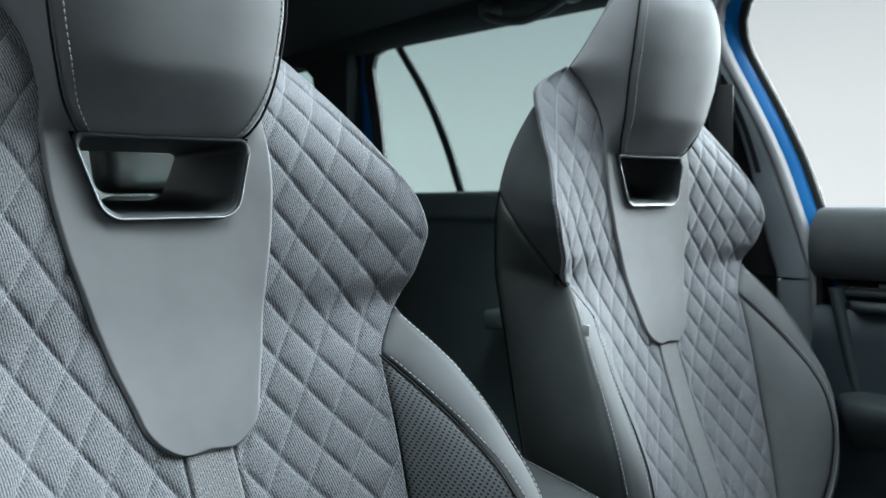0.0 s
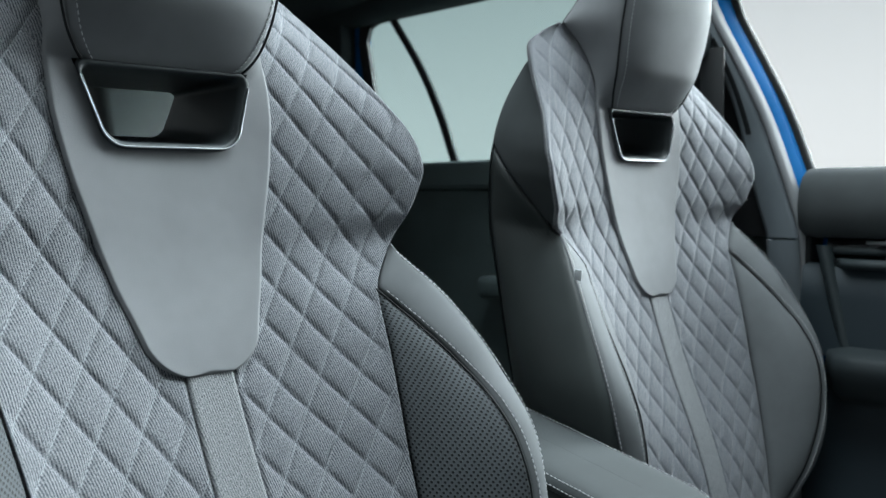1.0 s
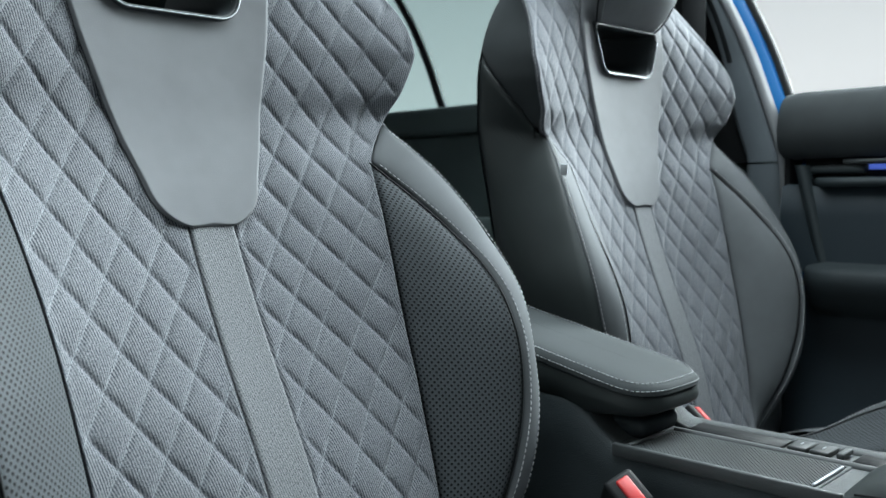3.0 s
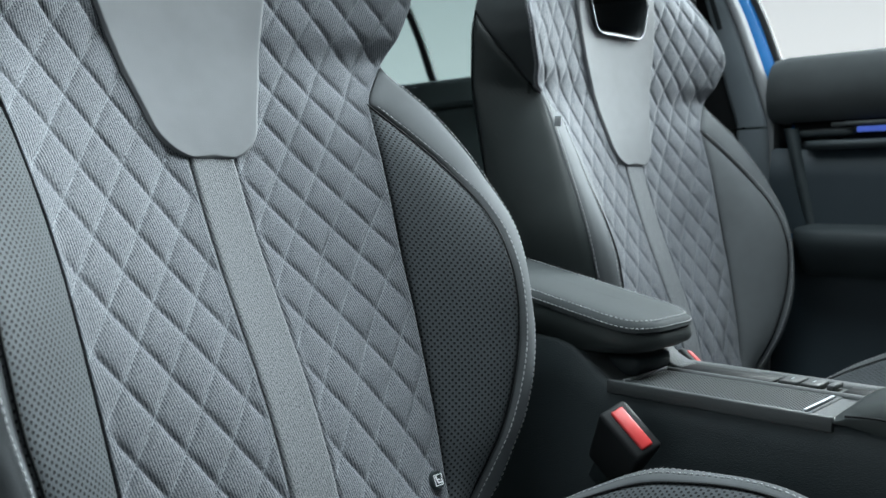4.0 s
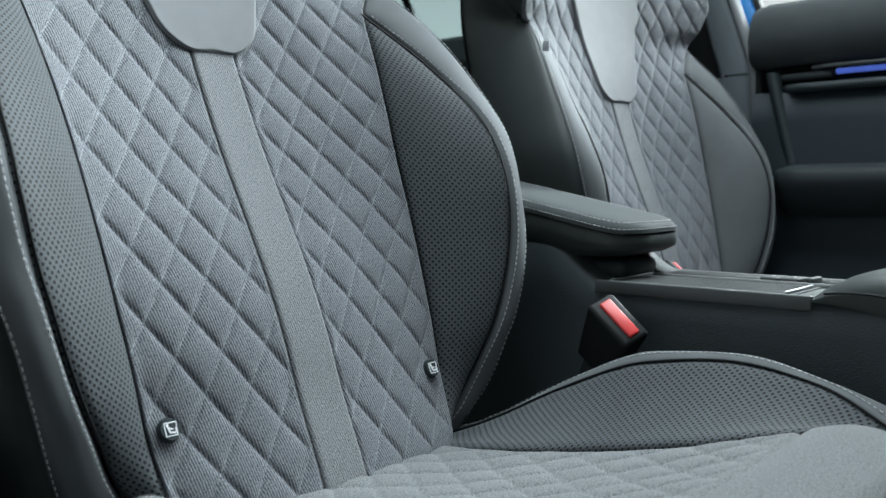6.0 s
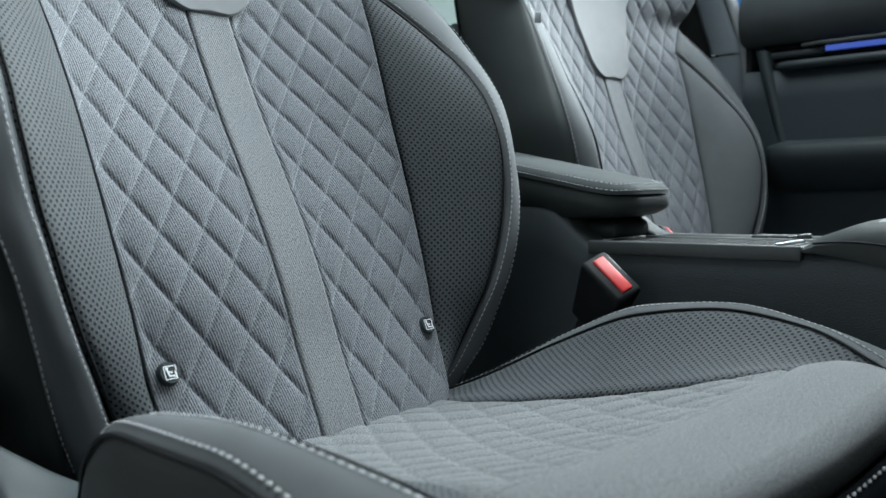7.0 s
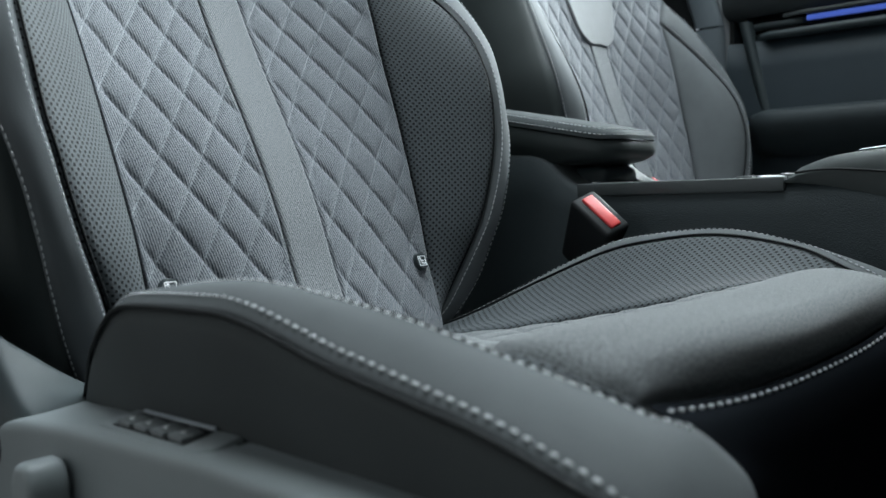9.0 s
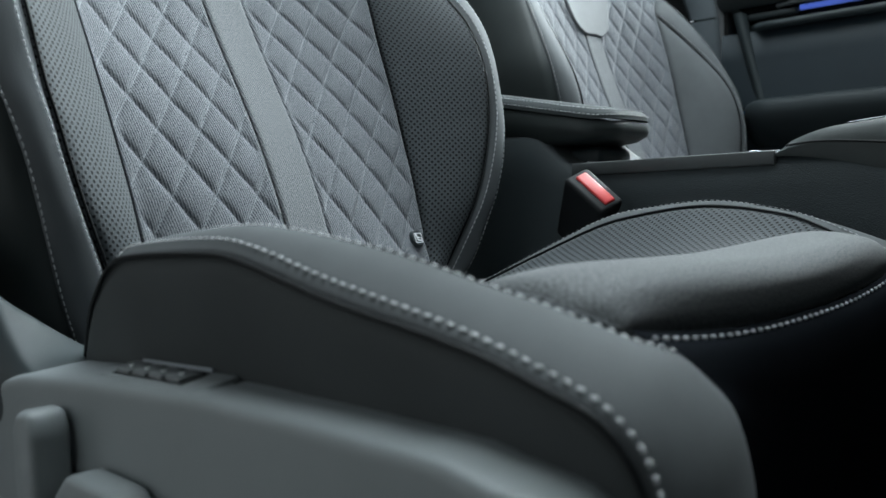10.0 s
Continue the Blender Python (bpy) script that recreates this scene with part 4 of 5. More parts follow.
# ---- centre console, armrest, buckles ----
def console():
    c = thing("centre_console", "black grained centre console between the front seats", "console")
    x0, x1 = 0.315, 0.462
    prof = [(x0 - 0.010, 0.34), (x0 - 0.004, 0.55), (x0, 0.690), (x0 + 0.003, 0.712), (x0 + 0.010, 0.7205), (x0 + 0.016, 0.7215), (x1 - 0.016, 0.7215), (x1 - 0.010, 0.7205), (x1 - 0.003, 0.712), (x1, 0.690), (x1 + 0.004, 0.55), (x1 + 0.010, 0.34)]
    P = []
    for y in np.concatenate([np.linspace(0.42, -0.05, 30), np.linspace(-0.06, -0.85, 50)]):
        up = 0.0 if y < -0.085 else 0.045 * smoothstep(-0.085, -0.02, y)
        P.append([(x, y, z + up * smoothstep(0.66, 0.72, z)) for x, z in prof])
    # darker plastic on the body paints in the shade on the console sides
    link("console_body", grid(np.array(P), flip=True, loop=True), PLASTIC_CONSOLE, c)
    P = []
    for y in np.concatenate([np.linspace(0.10, -0.05, 20), np.linspace(-0.06, -0.84, 40)]):
        up = 0.0 if y < -0.085 else 0.045 * smoothstep(-0.085, -0.02, y)
        P.append([(x + (x - 0.3885) * 0.012, y, z + 0.0009 + up * smoothstep(0.66, 0.72, z)) for x, z in prof[4:8]])
    # lighter sheet over the same body, so the top looks lit
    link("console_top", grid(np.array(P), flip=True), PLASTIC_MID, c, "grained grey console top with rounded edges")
    # raised rim and ribbed tray
    part("tray_floor", box_bm(0.082, 0.180, 0.003, 0.001, 2, (0.361, -0.188, 0.7222)), PLASTIC_DARK, c, "ribbed black rubber tray mat")
    bm = bmesh.new()
    way = Vector((math.cos(radians(42)), math.sin(radians(42)), 0))
    for i in range(60):
        p = Vector((0.361, -0.065 - i * 0.0042, 0.7236))
        lo, hi = -0.06, 0.06
        for k, (a, b) in enumerate(((0.322, 0.399), (-0.274, -0.101))):
            lo, hi = max(lo, (a - p[k]) / way[k]), min(hi, (b - p[k]) / way[k])
        if hi - lo > 0.004:
            bmesh.ops.create_cube(bm, size=1.0, matrix=Matrix.Translation(p + way * (lo + hi) / 2) @ pose(0, 0, 0, 0, 0, 42) @ Matrix.Diagonal((hi - lo, 0.0017, 0.0016, 1)))
    part("tray_ribs", bm, PLASTIC_RIB, c, "raised diagonal ribs of the tray mat", smooth=False)
    part("tray_edge", box_bm(0.006, 0.22, 0.0135, 0.0015, 2, (0.3185, -0.19, 0.7188)), PLASTIC_MID, c)
    part("tray_back_edge", box_bm(0.082, 0.004, 0.007, 0.0015, 2, (0.361, -0.097, 0.7235)), PLASTIC_MID, c)
    P = []
    for y in np.linspace(-0.030, -0.30, 30):
        zz = 0.7262 + 0.040 * smoothstep(-0.095, -0.03, y)
        P.append([(0.400, y, 0.720), (0.401, y, zz - 0.002), (0.403, y, zz), (0.407, y, zz), (0.409, y, zz - 0.002), (0.410, y, 0.720)])
    link("inner_rim", grid(np.array(P), flip=True), PLASTIC_MID, c, "raised rim beside the tray")
    P = []
    for y in np.linspace(-0.030, -0.32, 30):
        zz = 0.7262 + 0.030 * smoothstep(-0.095, -0.03, y)
        P.append([(0.440, y, 0.720), (0.441, y, zz - 0.002), (0.444, y, zz), (0.455, y, zz), (0.460, y, zz - 0.003), (0.463, y, 0.715)])
    link("outer_rim", grid(np.array(P), flip=True), PLASTIC_MID, c, "raised outer rim of the console")
    # ramp that rises from the slot to the armrest hinge
    P = []
    for k in np.linspace(0, 1, 14):
        y, z = -0.110 + 0.055 * k, 0.7258 + 0.038 * k ** 1.6
        P.append([(0.411, y, 0.718), (0.412, y, z - 0.0015), (0.4145, y, z), (0.430, y, z + 0.0008), (0.4455, y, z), (0.448, y, z - 0.0015), (0.449, y, 0.718)])
    link("slot_ramp", grid(np.array(P)), PLASTIC_CONSOLE, c, "grained grey ramp behind the storage slot")
    # flat plate instead of a cut slot; its inner shade is the black colour
    part("key_slot", box_bm(0.030, 0.098, 0.003, 0.001, 1, (0.425, -0.158, 0.7245)), PIPING, c, "flat black plate painting the dark depth of a storage slot")
    for i, y in enumerate((-0.222, -0.243)):
        k = part("console_button", box_bm(0.028, 0.018, 0.006, 0.0015, 2, (0.425, y, 0.7255)), PLASTIC_RIB, c, "dark console push button")
        part("button_print", box_bm(0.007, 0.0012, 0.0006, 0, 1, (0.425, y, 0.7287)), THREAD_GREY, k, smooth=False)
    part("parking_brake_tab", box_bm(0.026, 0.007, 0.006, 0.002, 3, (0.425, -0.262, 0.7270)), PLASTIC_MID, c, "satin grey parking brake tab")
    # another flat black plate painting the shade inside a slot
    part("front_slot", box_bm(0.028, 0.034, 0.003, 0.001, 1, (0.425, -0.290, 0.7240)), PIPING, c)
    part("tray_clip", box_bm(0.064, 0.0030, 0.0036, 0.0010, 3, (0.356, -0.274, 0.7252)), CHROME, c, "satin chrome strip across the tray end")
    # wrapped gearshift surround that rises forwards
    P = []
    for s in np.linspace(0, 1, 30):
        y = -0.298 - 0.36 * s
        h = 0.002 + 0.016 * math.sqrt(min(s / 0.12, 1.0)) + 0.030 * s
        w = 0.010 + 0.072 * smoothstep(0.0, 0.45, s)
        low = 0.0 - 0.04 * smoothstep(0.0, 0.6, s)
        xm = 0.389
        xa = x0 + 0.004 - 0.008 * s
        xb = x1 - 0.004 + 0.008 * s
        zt = 0.7215 + h
        P.append([(xa, y, 0.7195 + low), (xa - 0.003, y, 0.7195 + low + (zt - 0.7195 - low) * 0.45), (xa + 0.001, y, zt - 0.006), (xa + 0.010, y, zt), (xm, y, zt + 0.004), (xb - 0.010, y, zt), (xb - 0.001, y, zt - 0.006), (xb + 0.003, y, 0.7195 + low + (zt - 0.7195 - low) * 0.45), (xb, y, 0.7195 + low)])
    S = np.array(P)
    inlay = [[(0.340 + 0.075 * k, float(np.interp(q, np.linspace(0, 1, 30), S[:, 4, 1])), float(np.interp(q, np.linspace(0, 1, 30), S[:, 4, 2])) + 0.0012 - 0.003 * abs(2 * k - 1) ** 2) for k in np.linspace(0, 1, 9)] for q in np.linspace(0.16, 0.98, 24)]
    link("trim_inlay", grid(np.array(inlay), flip=False), PLASTIC_GREY, c, "light grey trim inlay")
    link("surround_seam", tube([(p[0] - 0.0006, p[1], p[2] + 0.003) for p in S[1:, 1]], 0.0011, 6), PIPING, c, "dark seam round the padded surround")
    link("shift_surround", grid(np.array(P), flip=True), LEATHER_DARK, c, "dark padded surround of the gear selector")
    return c


console()


def armrest():
    a = thing("armrest", "dark grey leather centre armrest with contrast stitching", "armrest")
    # plan outline, tip forward
    def outline(inset):
        pts = []
        xm, hw = 0.385, 0.066 - inset
        y0, y1 = -0.118 + inset, 0.26
        r = min(max(0.003, 0.046 - inset), hw)
        pts = []
        for i in range(9):
            an = radians(0 - 90 * i / 8)
            pts.append((xm + hw - r + r * math.cos(an), y0 + r + r * math.sin(an)))
        for i in range(9):
            an = radians(-90 - 90 * i / 8)
            pts.append((xm - hw + r + r * math.cos(an), y0 + r + r * math.sin(an)))
        left = [(xm - hw, y0 + r + (y1 - y0 - r) * k / 20) for k in range(1, 21)]
        right = [(xm + hw, y1 - (y1 - y0 - r) * k / 20) for k in range(0, 20)]
        return pts + left + right

    def skin(levels):
        rise = lambda y, z: max(0.0, 0.760 - z) * 0.55 * smoothstep(-0.025, -0.10, y)
        return grid(np.array([[(x, y + dy, z + rise(y, z) + 0.20 * max(0, y + 0.1)) for x, y in outline(i)] for i, z, dy in levels]), loop=True)

    top = skin([(0.0, 0.772, 0), (0.0005, 0.776, 0), (0.003, 0.780, 0), (0.008, 0.7832, 0), (0.016, 0.785, 0), (0.028, 0.786, 0), (0.040, 0.7862, 0), (0.055, 0.7864, 0), (0.0659, 0.7864, 0)])
    bm = bmesh.new()
    bm.from_mesh(top)
    bpy.data.meshes.remove(top)
    part("armrest_pad", bm, LEATHER_MID, a, "smooth grey leather armrest top")
    # darker leather below the pad paints in the shade on the sides
    link("armrest_side", skin([(0.018, 0.728, 0.03), (0.010, 0.731, 0.02), (0.004, 0.737, 0.010), (0.0, 0.75, 0.002), (-0.0005, 0.76, 0), (0.001, 0.768, 0), (0.002, 0.7705, 0)]), LEATHER_DARK, a, "leather armrest side, shade put into its dark colour")
    for inset, z in ((0.0065, 0.7828), (0.0004, 0.7762)):
        o = outline(inset)
        C = np.array([(x, y, z + 0.20 * max(0, y + 0.1)) for x, y in o[38:] + o[:38]])
        N = []
        for x, y, _ in C:
            N.append((0.6 * np.sign(x - 0.385), -0.6 if y < -0.08 else 0, 0.7 if inset > 0 else 0.1))
        link("armrest_stitching", stitches(C, N, pitch=0.0052, length=0.0036, width=0.0011), THREAD, a, "light grey contrast stitching")
    b = part("armrest_latch", box_bm(0.07, 0.05, 0.022, 0.008, 3, (0.385, -0.070, 0.733)), PLASTIC_DARK, a, "black release latch under the armrest")
    part("armrest_hinge", box_bm(0.09, 0.10, 0.05, 0.01, 3, (0.385, 0.22, 0.74)), PLASTIC_DARK, a)


armrest()


def buckle(at, rot):
    b = thing("seat_belt_buckle", "black seat belt buckle with a red release button", "seat belt buckle", "belt buckles")
    m = Matrix.Translation(at) @ rot
    body = bmesh.new()
    bmesh.ops.create_cube(body, size=1.0, matrix=Matrix.Translation((0, 0, -0.036)) @ Matrix.Diagonal((0.033, 0.056, 0.080, 1)))
    for v in body.verts:
        if v.co.z < -0.05:
            v.co.x *= 0.8
            v.co.y *= 0.82
    bmesh.ops.bevel(body, geom=body.edges[:], offset=0.005, segments=3, affect="EDGES", profile=0.5)
    part("buckle_body", body, PIPING, b)
    part("release_button", box_bm(0.0138, 0.044, 0.006, 0.002, 2, (0.001, 0.0, 0.0032)), RED, b, "red release button")
    part("buckle_stalk", box_bm(0.016, 0.032, 0.12, 0.003, 2, (0, 0.0, -0.115)), PLASTIC_DARK, b)
    b.matrix_world = m
    return b


buckle((0.268, -0.137, 0.694), pose(0, 0, 0, 40, 0, 0) @ pose(0, 0, 0, 0, -28, 0))
buckle((0.478, -0.095, 0.713), pose(0, 0, 0, 40, 0, 0) @ pose(0, 0, 0, 0, 20, 0))


# ---- the car round the seats ----
def slab(name, pts, thick, mat, parent, label="", bevel=0.0):
    """A slab in the y-z plane: outline of (y, z) points, x from at to at + thick."""
    at, outline = pts
    bm = bmesh.new()
    f = bm.faces.new([bm.verts.new((at, y, z)) for y, z in outline])
    ext = bmesh.ops.extrude_face_region(bm, geom=[f])
    bmesh.ops.translate(bm, verts=[v for v in ext["geom"] if isinstance(v, bmesh.types.BMVert)], vec=(thick, 0, 0))
    bmesh.ops.recalc_face_normals(bm, faces=bm.faces[:])
    if bevel:
        bmesh.ops.bevel(bm, geom=bm.edges[:], offset=bevel, segments=2, affect="EDGES", profile=0.5)
    return part(name, bm, mat, parent, label, smooth=False)


def far_door():
    d = thing("front_door", "dark front door panel with soft grey sill and blue light strip", "car door")
    def sweep(name, prof, y0, y1, mat, label="", n=24, parent=d, bow=0.0, cap=0.0):
        P = []
        for k in range(n + 1):
            y = y0 + (y1 - y0) * k / n
            c = cap * (1 - math.sqrt(max(0.0, 1 - (1 - min(1, (y0 - y) / 0.03)) ** 2))) if cap else 0.0
            P.append([(x + c, y, z) for x, z in prof])
        return link(name, grid(np.array(P)), mat, parent, label)
    top = [(1.14, 1.128), (1.12, 1.130), (1.095, 1.127), (1.075, 1.115), (1.062, 1.095), (1.055, 1.065), (1.060, 1.035), (1.075, 1.018), (1.10, 1.014)]
    sweep("door_sill_pad", top, 0.105, -0.75, LEATHER_MID, "soft dark grey door sill", cap=0.03)
    sweep("door_recess", [(1.085, 1.016), (1.10, 1.012), (1.10, 0.998), (1.085, 0.985), (1.064, 0.980)], 0.060, -0.75, GLOSS, "recess for the door handle")
    sweep("recess_edge", [(1.066, 0.984), (1.056, 0.982), (1.053, 0.977), (1.054, 0.971), (1.060, 0.968)], 0.040, -0.75, PLASTIC_DARK, "dark lower edge of the recess", cap=0.02)
    sweep("recess_top_line", [(1.070, 1.013), (1.066, 1.011), (1.066, 1.0075), (1.070, 1.006)], -0.010, -0.75, PLASTIC_MID, "thin satin line over the recess", cap=0.01)
    sweep("door_card", [(1.090, 0.974), (1.066, 0.970), (1.058, 0.92), (1.050, 0.87), (1.045, 0.83)], 0.085, -0.75, PLASTIC_DOOR, "dark textured door card")
    sweep("door_armrest", [(1.06, 0.850), (1.03, 0.846), (1.000, 0.841), (0.990, 0.834), (0.988, 0.815), (1.000, 0.785), (1.03, 0.765)], 0.035, -0.75, LEATHER_DOOR, "dark padded door armrest", cap=0.05)
    sweep("door_pocket", [(1.05, 0.80), (1.045, 0.70), (1.02, 0.60), (1.005, 0.55), (1.00, 0.42), (1.01, 0.36)], 0.06, -0.75, PLASTIC_DOOR, "dark door pocket")
    P = []
    for k in np.linspace(0, 1, 14):
        z = 1.005 - 0.165 * k
        y = 0.052 - 0.045 * k
        x = 1.066 - 0.012 * k
        P.append([(x + 0.01, y + 0.012, z), (x - 0.006, y + 0.010, z), (x - 0.010, y, z), (x - 0.007, y - 0.007, z), (x + 0.01, y - 0.009, z)])
    link("door_edge_trim", grid(np.array(P)), PLASTIC_DARK, d, "dark slanting trim at the door edge")
    part("light_strip", box_bm(0.006, 0.62, 0.009, 0.002, 2, (1.078, -0.36, 1.000)), LED, d, "glowing blue ambient light strip")
    part("door_handle", box_bm(0.014, 0.09, 0.012, 0.005, 3, (1.080, -0.002, 0.996)), PLASTIC_DARK, d)
    part("door_skin", box_bm(0.03, 0.90, 0.80, 0.01, 2, (1.165, -0.33, 0.73)), BLUE, d, "blue painted outer door skin")
    part("door_edge", box_bm(0.06, 0.012, 0.70, 0.004, 2, (1.125, 0.090, 0.76)), PIPING, d, "black rubber door edge seal")
    return d


far_door()


def shell():
    # pillar between the doors
    p = thing("door_pillar", "grey plastic trimmed pillar with blue body paint behind", "car pillar", kind="structure")
    edge = spl((0.36, 0.085), (0.80, 0.086), (1.01, 0.093), (1.055, 0.106), (1.166, 0.145), (1.252, 0.178), (1.32, 0.209), (1.382, 0.239), (1.42, 0.255), (1.45, 0.259), (1.48, 0.252), (1.51, 0.232), (1.54, 0.196), (1.57, 0.14), (1.60, 0.05))
    def lean_in(z):
        return -0.14 * max(0.0, z - 1.20)
    def strip(name, section_at, z0, z1, mat, label="", n=44):
        P = [[(x + lean_in(z), edge(z) + y, z) for x, y in section_at(z)] for z in np.linspace(z0, z1, n)]
        return link(name, grid(np.array(P), flip=True), mat, p, label)
    wide = lambda z: 0.070 - 0.028 * smoothstep(1.05, 1.35, z)
    strip("pillar_lip", lambda z: [(1.128, -0.001), (1.108, -0.0005), (1.099, 0.002), (1.096, 0.007), (1.099, 0.013), (1.106, 0.014)], 0.36, 1.56, LEATHER, "light grey pillar lip along the door opening")
    strip("pillar_upper_trim", lambda z: [(1.106, 0.0125), (1.100, 0.015), (1.097, 0.024), (1.094, wide(z) - 0.008), (1.098, wide(z)), (1.13, wide(z) + 0.004)], 1.013, 1.56, PLASTIC_PILLAR, "grey upper pillar trim")
    strip("pillar_lower_trim", lambda z: [(1.106, 0.0125), (1.100, 0.015), (1.095, 0.024), (1.092, 0.062), (1.096, 0.070), (1.13, 0.074)], 0.36, 1.009, PLASTIC_PILLAR, "grey lower pillar trim")
    strip("belt_slot", lambda z: [(1.094, wide(z) - 0.020), (1.0935, wide(z) - 0.018), (1.0935, wide(z) - 0.012), (1.094, wide(z) - 0.010)], 1.19, 1.36, PIPING, "long black slot for the belt height")
    strip("belt_column", lambda z: [(1.13, wide(z)), (1.125, wide(z) + 0.004), (1.12, 0.150), (1.14, 0.156)], 1.013, 1.58, PIPING, "black belt column behind the pillar trim")
    strip("painted_flange", lambda z: [(1.122, -0.0005), (1.128, -0.004), (1.139, -0.008), (1.149, -0.0115), (1.153, -0.0115)], 0.36, 1.57, BLUE, "blue painted body flange")
    strip("door_seal", lambda z: [(1.151, -0.0105), (1.155, -0.018), (1.166, -0.023), (1.174, -0.019), (1.176, -0.010)], 0.36, 1.57, PIPING, "black rubber door seal")
    # belt guide
    b = thing("seat_belt", "black seat belt hanging from its pillar guide", "seat belt")
    part("belt_guide", box_bm(0.03, 0.07, 0.05, 0.012, 3, (1.055, 0.285, 1.350)), PLASTIC_DARK, b)
    part("belt_webbing", box_bm(0.004, 0.045, 0.52, 0.001, 1, (1.055, 0.245, 1.08)), PIPING, b)
    # rear door with two panes
    r = thing("rear_door", "dark rear door panel with tinted window and divider bar", "car door")
    slab("rear_door_card", (1.16, [(0.17, 0.36), (1.10, 0.36), (1.38, 0.75), (1.42, 1.155), (0.13, 1.165)]), 0.05, PLASTIC_REAR, r, "black rear door card", 0.01)
    slab("rear_door_sill", (1.13, [(0.20, 1.10), (1.36, 1.10), (1.40, 1.168), (0.15, 1.170)]), 0.06, PLASTIC_REAR, r, "dark rear door sill", 0.012)
    part("rear_door_pull", box_bm(0.03, 0.30, 0.03, 0.01, 3, (1.135, 0.62, 1.03)), PLASTIC_REAR, r)
    part("rear_door_armrest", box_bm(0.07, 0.45, 0.05, 0.015, 3, (1.12, 0.62, 0.88)), PLASTIC_REAR, r)
    bar = spl((1.14, 1.018), (1.168, 1.034), (1.282, 1.083), (1.40, 1.148), (1.543, 1.255), (1.58, 1.285))
    P = []
    for z in np.linspace(1.14, 1.58, 24):
        y = bar(z)
        P.append([(x, y + dy, z) for x, dy in ((1.224, -0.013), (1.216, -0.013), (1.214, -0.011), (1.214, 0.011), (1.216, 0.013), (1.224, 0.013))])
    link("window_divider", grid(np.array(P), flip=True, loop=True), PIPING, r, "black window divider bar")
    pane = slab("window_pane", (1.218, [(0.25, 1.16), (1.40, 1.155), (1.42, 1.40), (1.36, 1.58), (0.45, 1.59)]), 0.004, GLASS, r, "green tinted side window glass")
    pane.visible_shadow = False
    pane = slab("quarter_pane", (1.226, [(1.48, 1.16), (2.15, 1.16), (2.0, 1.56), (1.48, 1.58)]), 0.004, GLASS, r, "tinted rear quarter glass")
    pane.visible_shadow = False
    slab("window_frame_rear", (1.20, [(1.285, 1.15), (1.33, 1.15), (1.352, 1.31), (1.385, 1.50), (1.375, 1.60), (1.26, 1.60), (1.29, 1.552), (1.335, 1.538), (1.350, 1.505), (1.324, 1.386), (1.304, 1.248)]), 0.012, PIPING, r, "black rear window frame", 0.0)
    slab("painted_frame", (1.215, [(1.31, 1.12), (1.47, 1.12), (1.47, 1.31), (1.47, 1.60), (1.376, 1.60), (1.386, 1.50), (1.353, 1.31)]), 0.03, BLUE, r, "dark blue painted window frame", 0.0)


shell()


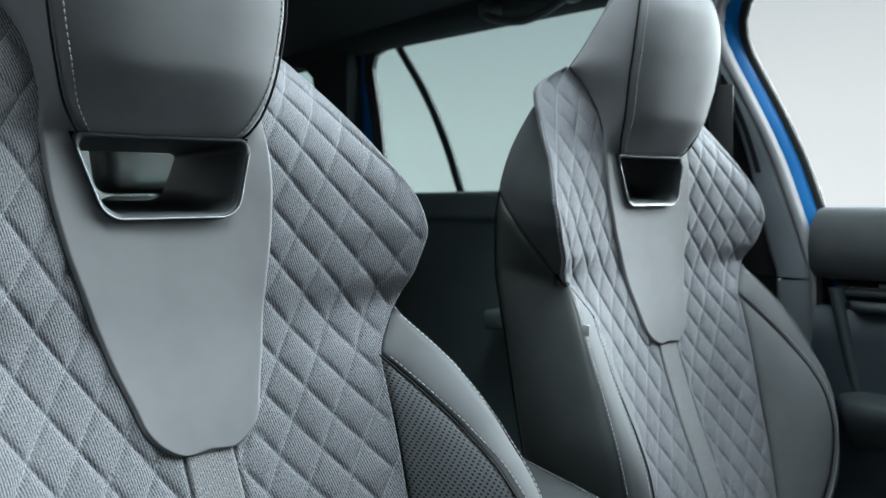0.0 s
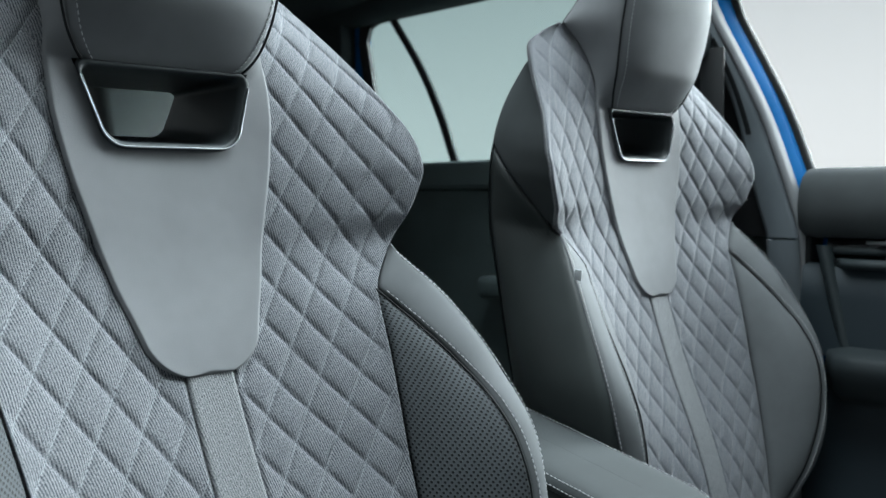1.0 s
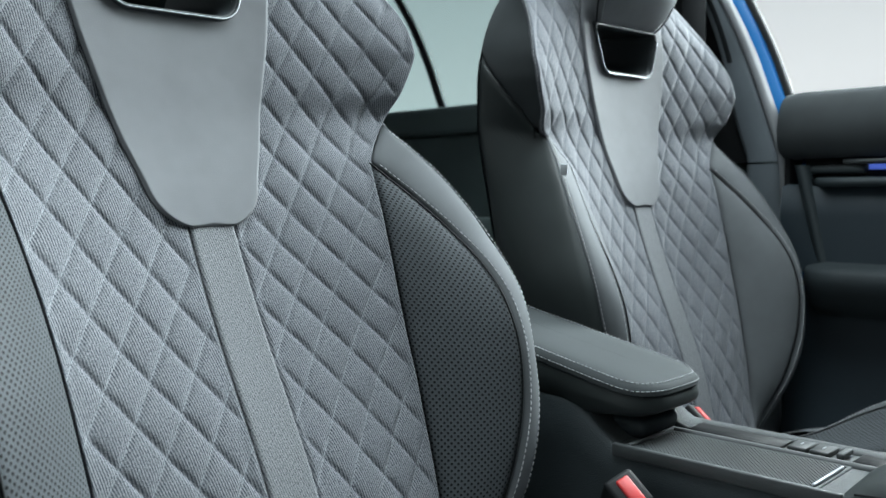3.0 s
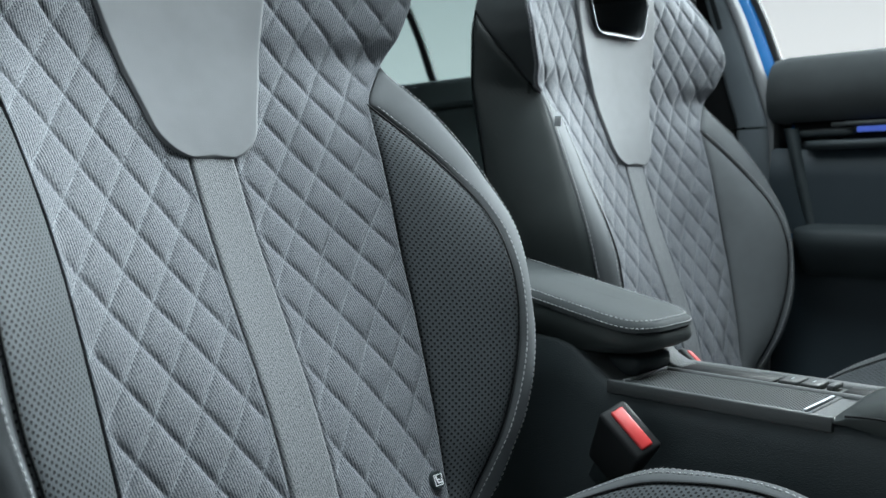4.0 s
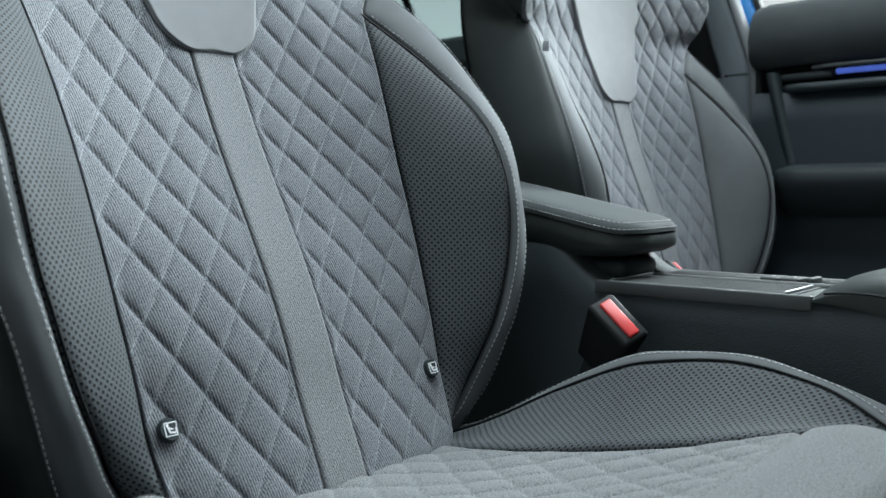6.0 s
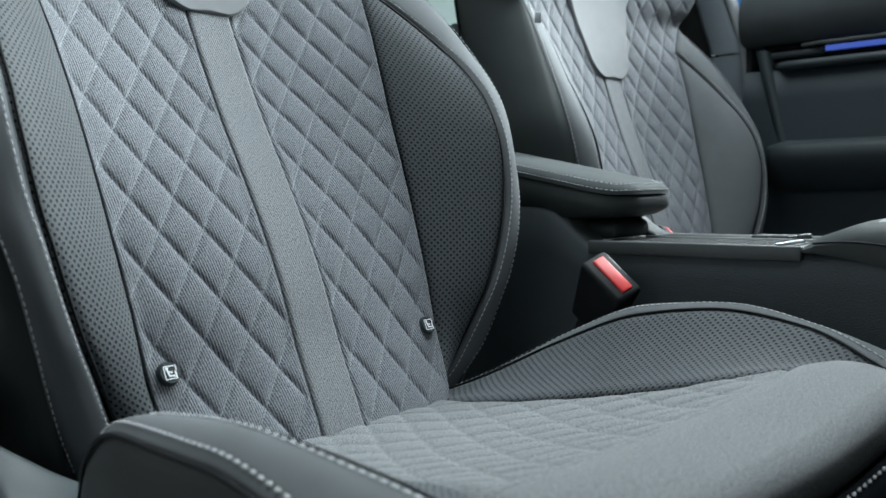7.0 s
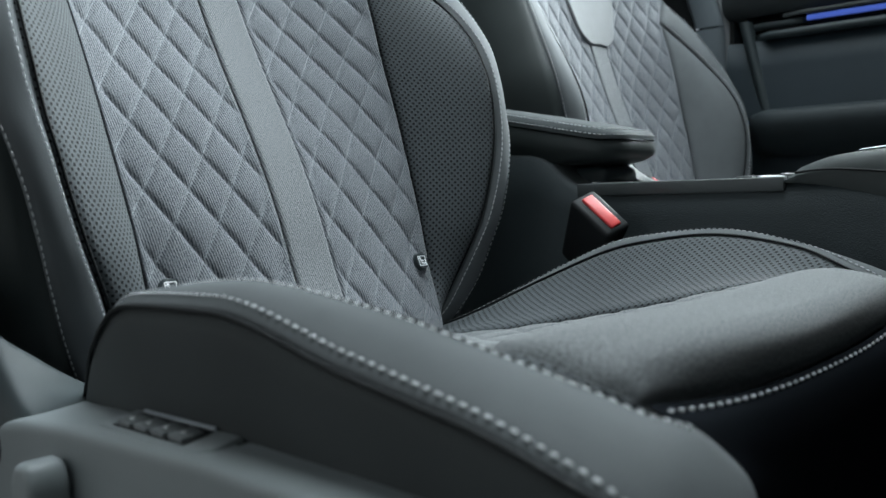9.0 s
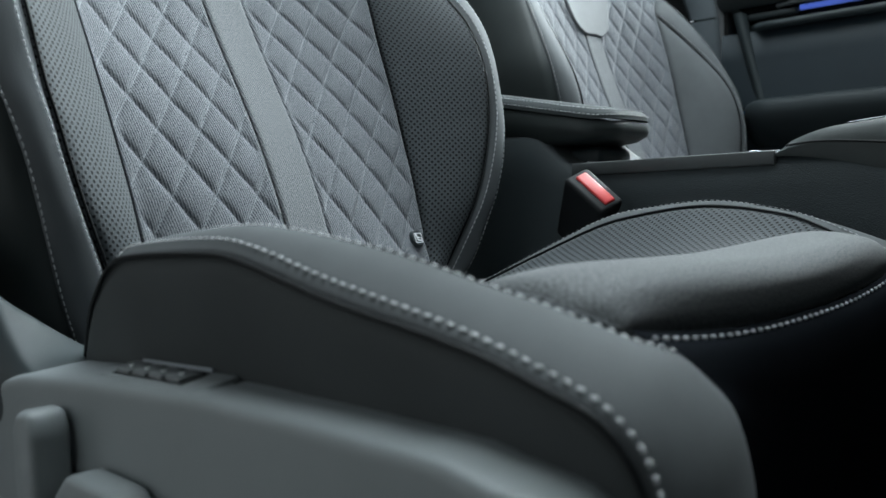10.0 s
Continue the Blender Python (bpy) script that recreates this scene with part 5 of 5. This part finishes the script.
def structure():
    def s(ob, label, cat):
        return tagged(ob, label, cat, kind="structure")
    # roof with headliner
    P = []
    for x in np.linspace(-0.42, 1.24, 44):
        u = (x - 0.37) / 0.86
        P.append([(x, y, 1.66 - 0.08 * abs(u) ** 3 - 0.03 * max(0.0, (y - 0.6)) ** 2 - 0.10 * max(0.0, -0.25 - y) ** 1.5) for y in np.linspace(-0.78, 2.30, 160)])
    low = np.array(P)
    # opening added out of view, its edges set to shape the overhead light
    roof_keep = lambda c: ~((c[:, 0] > -0.36) & (c[:, 0] < 1.12) & (c[:, 1] > -0.47) & (c[:, 1] < 0.55))
    s(link("ceiling", merge("ceiling", [grid(low, keep=roof_keep), grid(low + np.array((0, 0, 0.05)), flip=True, keep=roof_keep)]), HEADLINER), "black cloth headliner with an unseen opening that lets light in", "headliner")
    # roof rail above the far windows
    P = []
    for y in np.linspace(-0.6, 1.9, 60):
        zr = 1.582 - 0.06 * max(0.0, y - 1.2) ** 2 - 0.35 * max(0.0, 0.0 - y) ** 1.6
        P.append([(1.20, y, zr - 0.035), (1.165, y, zr - 0.03), (1.14, y, zr - 0.005), (1.12, y, zr + 0.04), (1.15, y, zr + 0.10), (1.26, y, zr + 0.08), (1.26, y, zr - 0.02)])
    s(link("trim", grid(np.array(P)), HEADLINER), "black roof rail trim above the windows", "roof rail")
    h = thing("grab_handle", "black ceiling grab handle with coat hook", "grab handle")
    path = [(1.10, 0.62 + 0.22 * k / 20, 1.555 - 0.028 * math.sin(math.pi * k / 20)) for k in range(21)]
    link("grip", tube(path, 0.009, 10), PLASTIC_DARK, h)
    for y in (0.62, 0.84):
        part("handle_mount", box_bm(0.05, 0.03, 0.03, 0.006, 2, (1.118, y, 1.567)), PLASTIC_DARK, h)
    # floor of the cabin and sill
    s(part("floor", box_bm(1.75, 3.0, 0.04, 0, 1, (0.36, 0.75, 0.30)), CARPET, smooth=False), "black cabin carpet", "floor")
    # bulkhead out of view, placed and sized to block light from the front
    s(part("wall_bulkhead", box_bm(1.85, 0.24, 0.78, 0.03, 3, (0.33, -0.86, 0.70)), PLASTIC_DARK), "unseen dark bulkhead blocking light from the front", "bulkhead")
    # near side: rear door and pillar behind the seat
    s(part("wall_near_rear", box_bm(0.06, 1.9, 0.86, 0.01, 2, (-0.46, 1.27, 0.74)), PLASTIC_DARK), "dark inner side wall by the rear seat", "side wall")
    s(slab("wall_near_pillar", (-0.47, [(0.22, 0.36), (0.34, 0.36), (0.46, 1.58), (0.36, 1.60)]), 0.05, PLASTIC_GREY, None), "grey pillar trim beside the open door", "car pillar")
    # unseen panel added beside the camera to block light from the near front
    door = box_bm(0.95, 0.07, 0.80, 0.02, 2)
    bmesh.ops.transform(door, matrix=Matrix.Translation((-1.06, -0.86, 0.76)) @ pose(0, 0, 0, 0, 0, 155), verts=door.verts[:])
    s(part("wall_open_door", door, PLASTIC_DARK), "unseen dark panel blocking light from the near front", "car door")
    # unseen dark wall added before the car to hold light off the cushion nose
    s(part("wall_studio_front", box_bm(12.0, 0.1, 4.6, 0, 1, (-2.0, -3.4, 2.3)), STUDIO, smooth=False), "unseen dark grey wall blocking light from the front", "studio wall")
    # unseen slab added by the far front door to keep side light off the nose
    s(slab("wall_far_pillar", (1.16, [(-0.80, 1.00), (-0.42, 1.00), (-0.40, 1.14), (-0.52, 1.30), (-0.50, 1.66), (-0.80, 1.66)]), 0.05, HEADLINER, None), "unseen black slab blocking side light by the far front door", "car pillar")
    # tail of the car
    s(part("wall_tail", box_bm(1.7, 0.06, 1.03, 0.01, 2, (0.37, 2.25, 0.83)), PLASTIC_DARK), "dark inner tailgate panel", "tailgate")
    s(part("wall_tail_top", box_bm(1.7, 0.05, 0.12, 0.01, 2, (0.37, 2.22, 1.56)), HEADLINER), "black trim above the tail window", "tailgate")
    for x in (-0.36, 1.10):
        s(part("wall_tail_pillar", box_bm(0.20, 0.06, 0.50, 0.02, 2, (x, 2.24, 1.33)), HEADLINER), "black trim beside the tail window", "car pillar")
    tail = s(part("window_1", box_bm(1.5, 0.004, 0.46, 0, 1, (0.37, 2.24, 1.31)), GLASS, smooth=False), "tinted tail window glass", "window")
    tail.visible_shadow = False
    s(slab("wall_quarter", (1.17, [(1.43, 0.36), (2.25, 0.36), (2.25, 1.19), (1.49, 1.19)]), 0.05, PLASTIC_DARK, None), "dark rear quarter panel", "side wall")
    s(slab("wall_rear_pillar", (1.16, [(1.412, 1.17), (1.60, 1.17), (1.554, 1.43), (1.570, 1.50), (1.61, 1.532), (1.72, 1.545), (1.75, 1.62), (1.412, 1.62)]), 0.05, HEADLINER, None), "black rear pillar trim", "car pillar")


structure()


def rear_bench():
    b = thing("rear_bench", "dark grey cloth rear bench seat", "rear seat")
    for x, w in ((0.02, 0.62), (0.72, 0.62)):
        bm = box_bm(w, 0.16, 0.62, 0.04, 4)
        o = part("bench_back", bm, LEATHER_DARK, b)
        o.matrix_basis = Matrix.Translation((x, 1.24, 0.86)) @ pose(0, 0, 0, -22, 0, 0)
        bm = box_bm(w, 0.50, 0.16, 0.04, 4)
        o = part("bench_cushion", bm, LEATHER_DARK, b)
        o.matrix_basis = Matrix.Translation((x, 0.92, 0.56)) @ pose(0, 0, 0, 8, 0, 0)
        part("bench_base", box_bm(w - 0.04, 0.46, 0.17, 0.01, 2, (x, 0.94, 0.40)), PLASTIC_DARK, b)
        bm = box_bm(0.34, 0.10, 0.20, 0.035, 4)
        o = part("bench_headrest", bm, LEATHER_DARK, b)
        o.matrix_basis = Matrix.Translation((x - 0.10, 1.40, 1.27)) @ pose(0, 0, 0, -16, 0, 0)


rear_bench()

# ---- studio ----
def backdrop():
    """White cyclorama round the sides and tail of the car, glowing to look lit."""
    m, n, l, bsdf = nodes_of("glowing_white_cyclorama")
    bsdf.inputs["Base Color"].default_value = (0.7, 0.72, 0.73, 1)
    bsdf.inputs["Roughness"].default_value = 0.9
    sep = n.new("ShaderNodeSeparateXYZ")
    l.new(n.new("ShaderNodeTexCoord").outputs["Object"], sep.inputs[0])
    # the wall's lit look is put into its glow, which fades with height
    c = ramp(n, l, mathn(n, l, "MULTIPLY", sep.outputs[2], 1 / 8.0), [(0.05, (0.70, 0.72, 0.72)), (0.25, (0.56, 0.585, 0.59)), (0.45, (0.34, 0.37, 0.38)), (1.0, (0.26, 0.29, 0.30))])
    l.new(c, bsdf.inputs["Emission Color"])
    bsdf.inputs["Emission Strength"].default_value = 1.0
    plan = [(8.0, -7.0 + 0.5 * k) for k in range(33)]
    plan += [(4.0 + 4.0 * math.cos(radians(a)), 9.0 + 4.0 * math.sin(radians(a))) for a in range(5, 91, 5)]
    plan += [(4.0 - 0.5 * k, 13.0) for k in range(1, 17)]
    # near side is out of view, added to light the seat trim
    plan += [(-4.0 - 4.0 * math.sin(radians(a)), 9.0 + 4.0 * math.cos(radians(a))) for a in range(5, 91, 5)]
    plan += [(-8.0, 9.0 - 0.5 * k) for k in range(1, 24)]
    P = np.array([[(x, y, z) for x, y in plan] for z in np.linspace(0.0, 8.0, 20)])
    return tagged(link("backdrop", grid(P), m), "white studio cyclorama wall, its lit look is its own glow", "backdrop", kind="structure")


backdrop()
tagged(part("ground", box_bm(40, 40, 0.1, 0, 1, (0, 0, -0.05)), STUDIO, smooth=False), "grey studio floor", "floor", kind="structure")
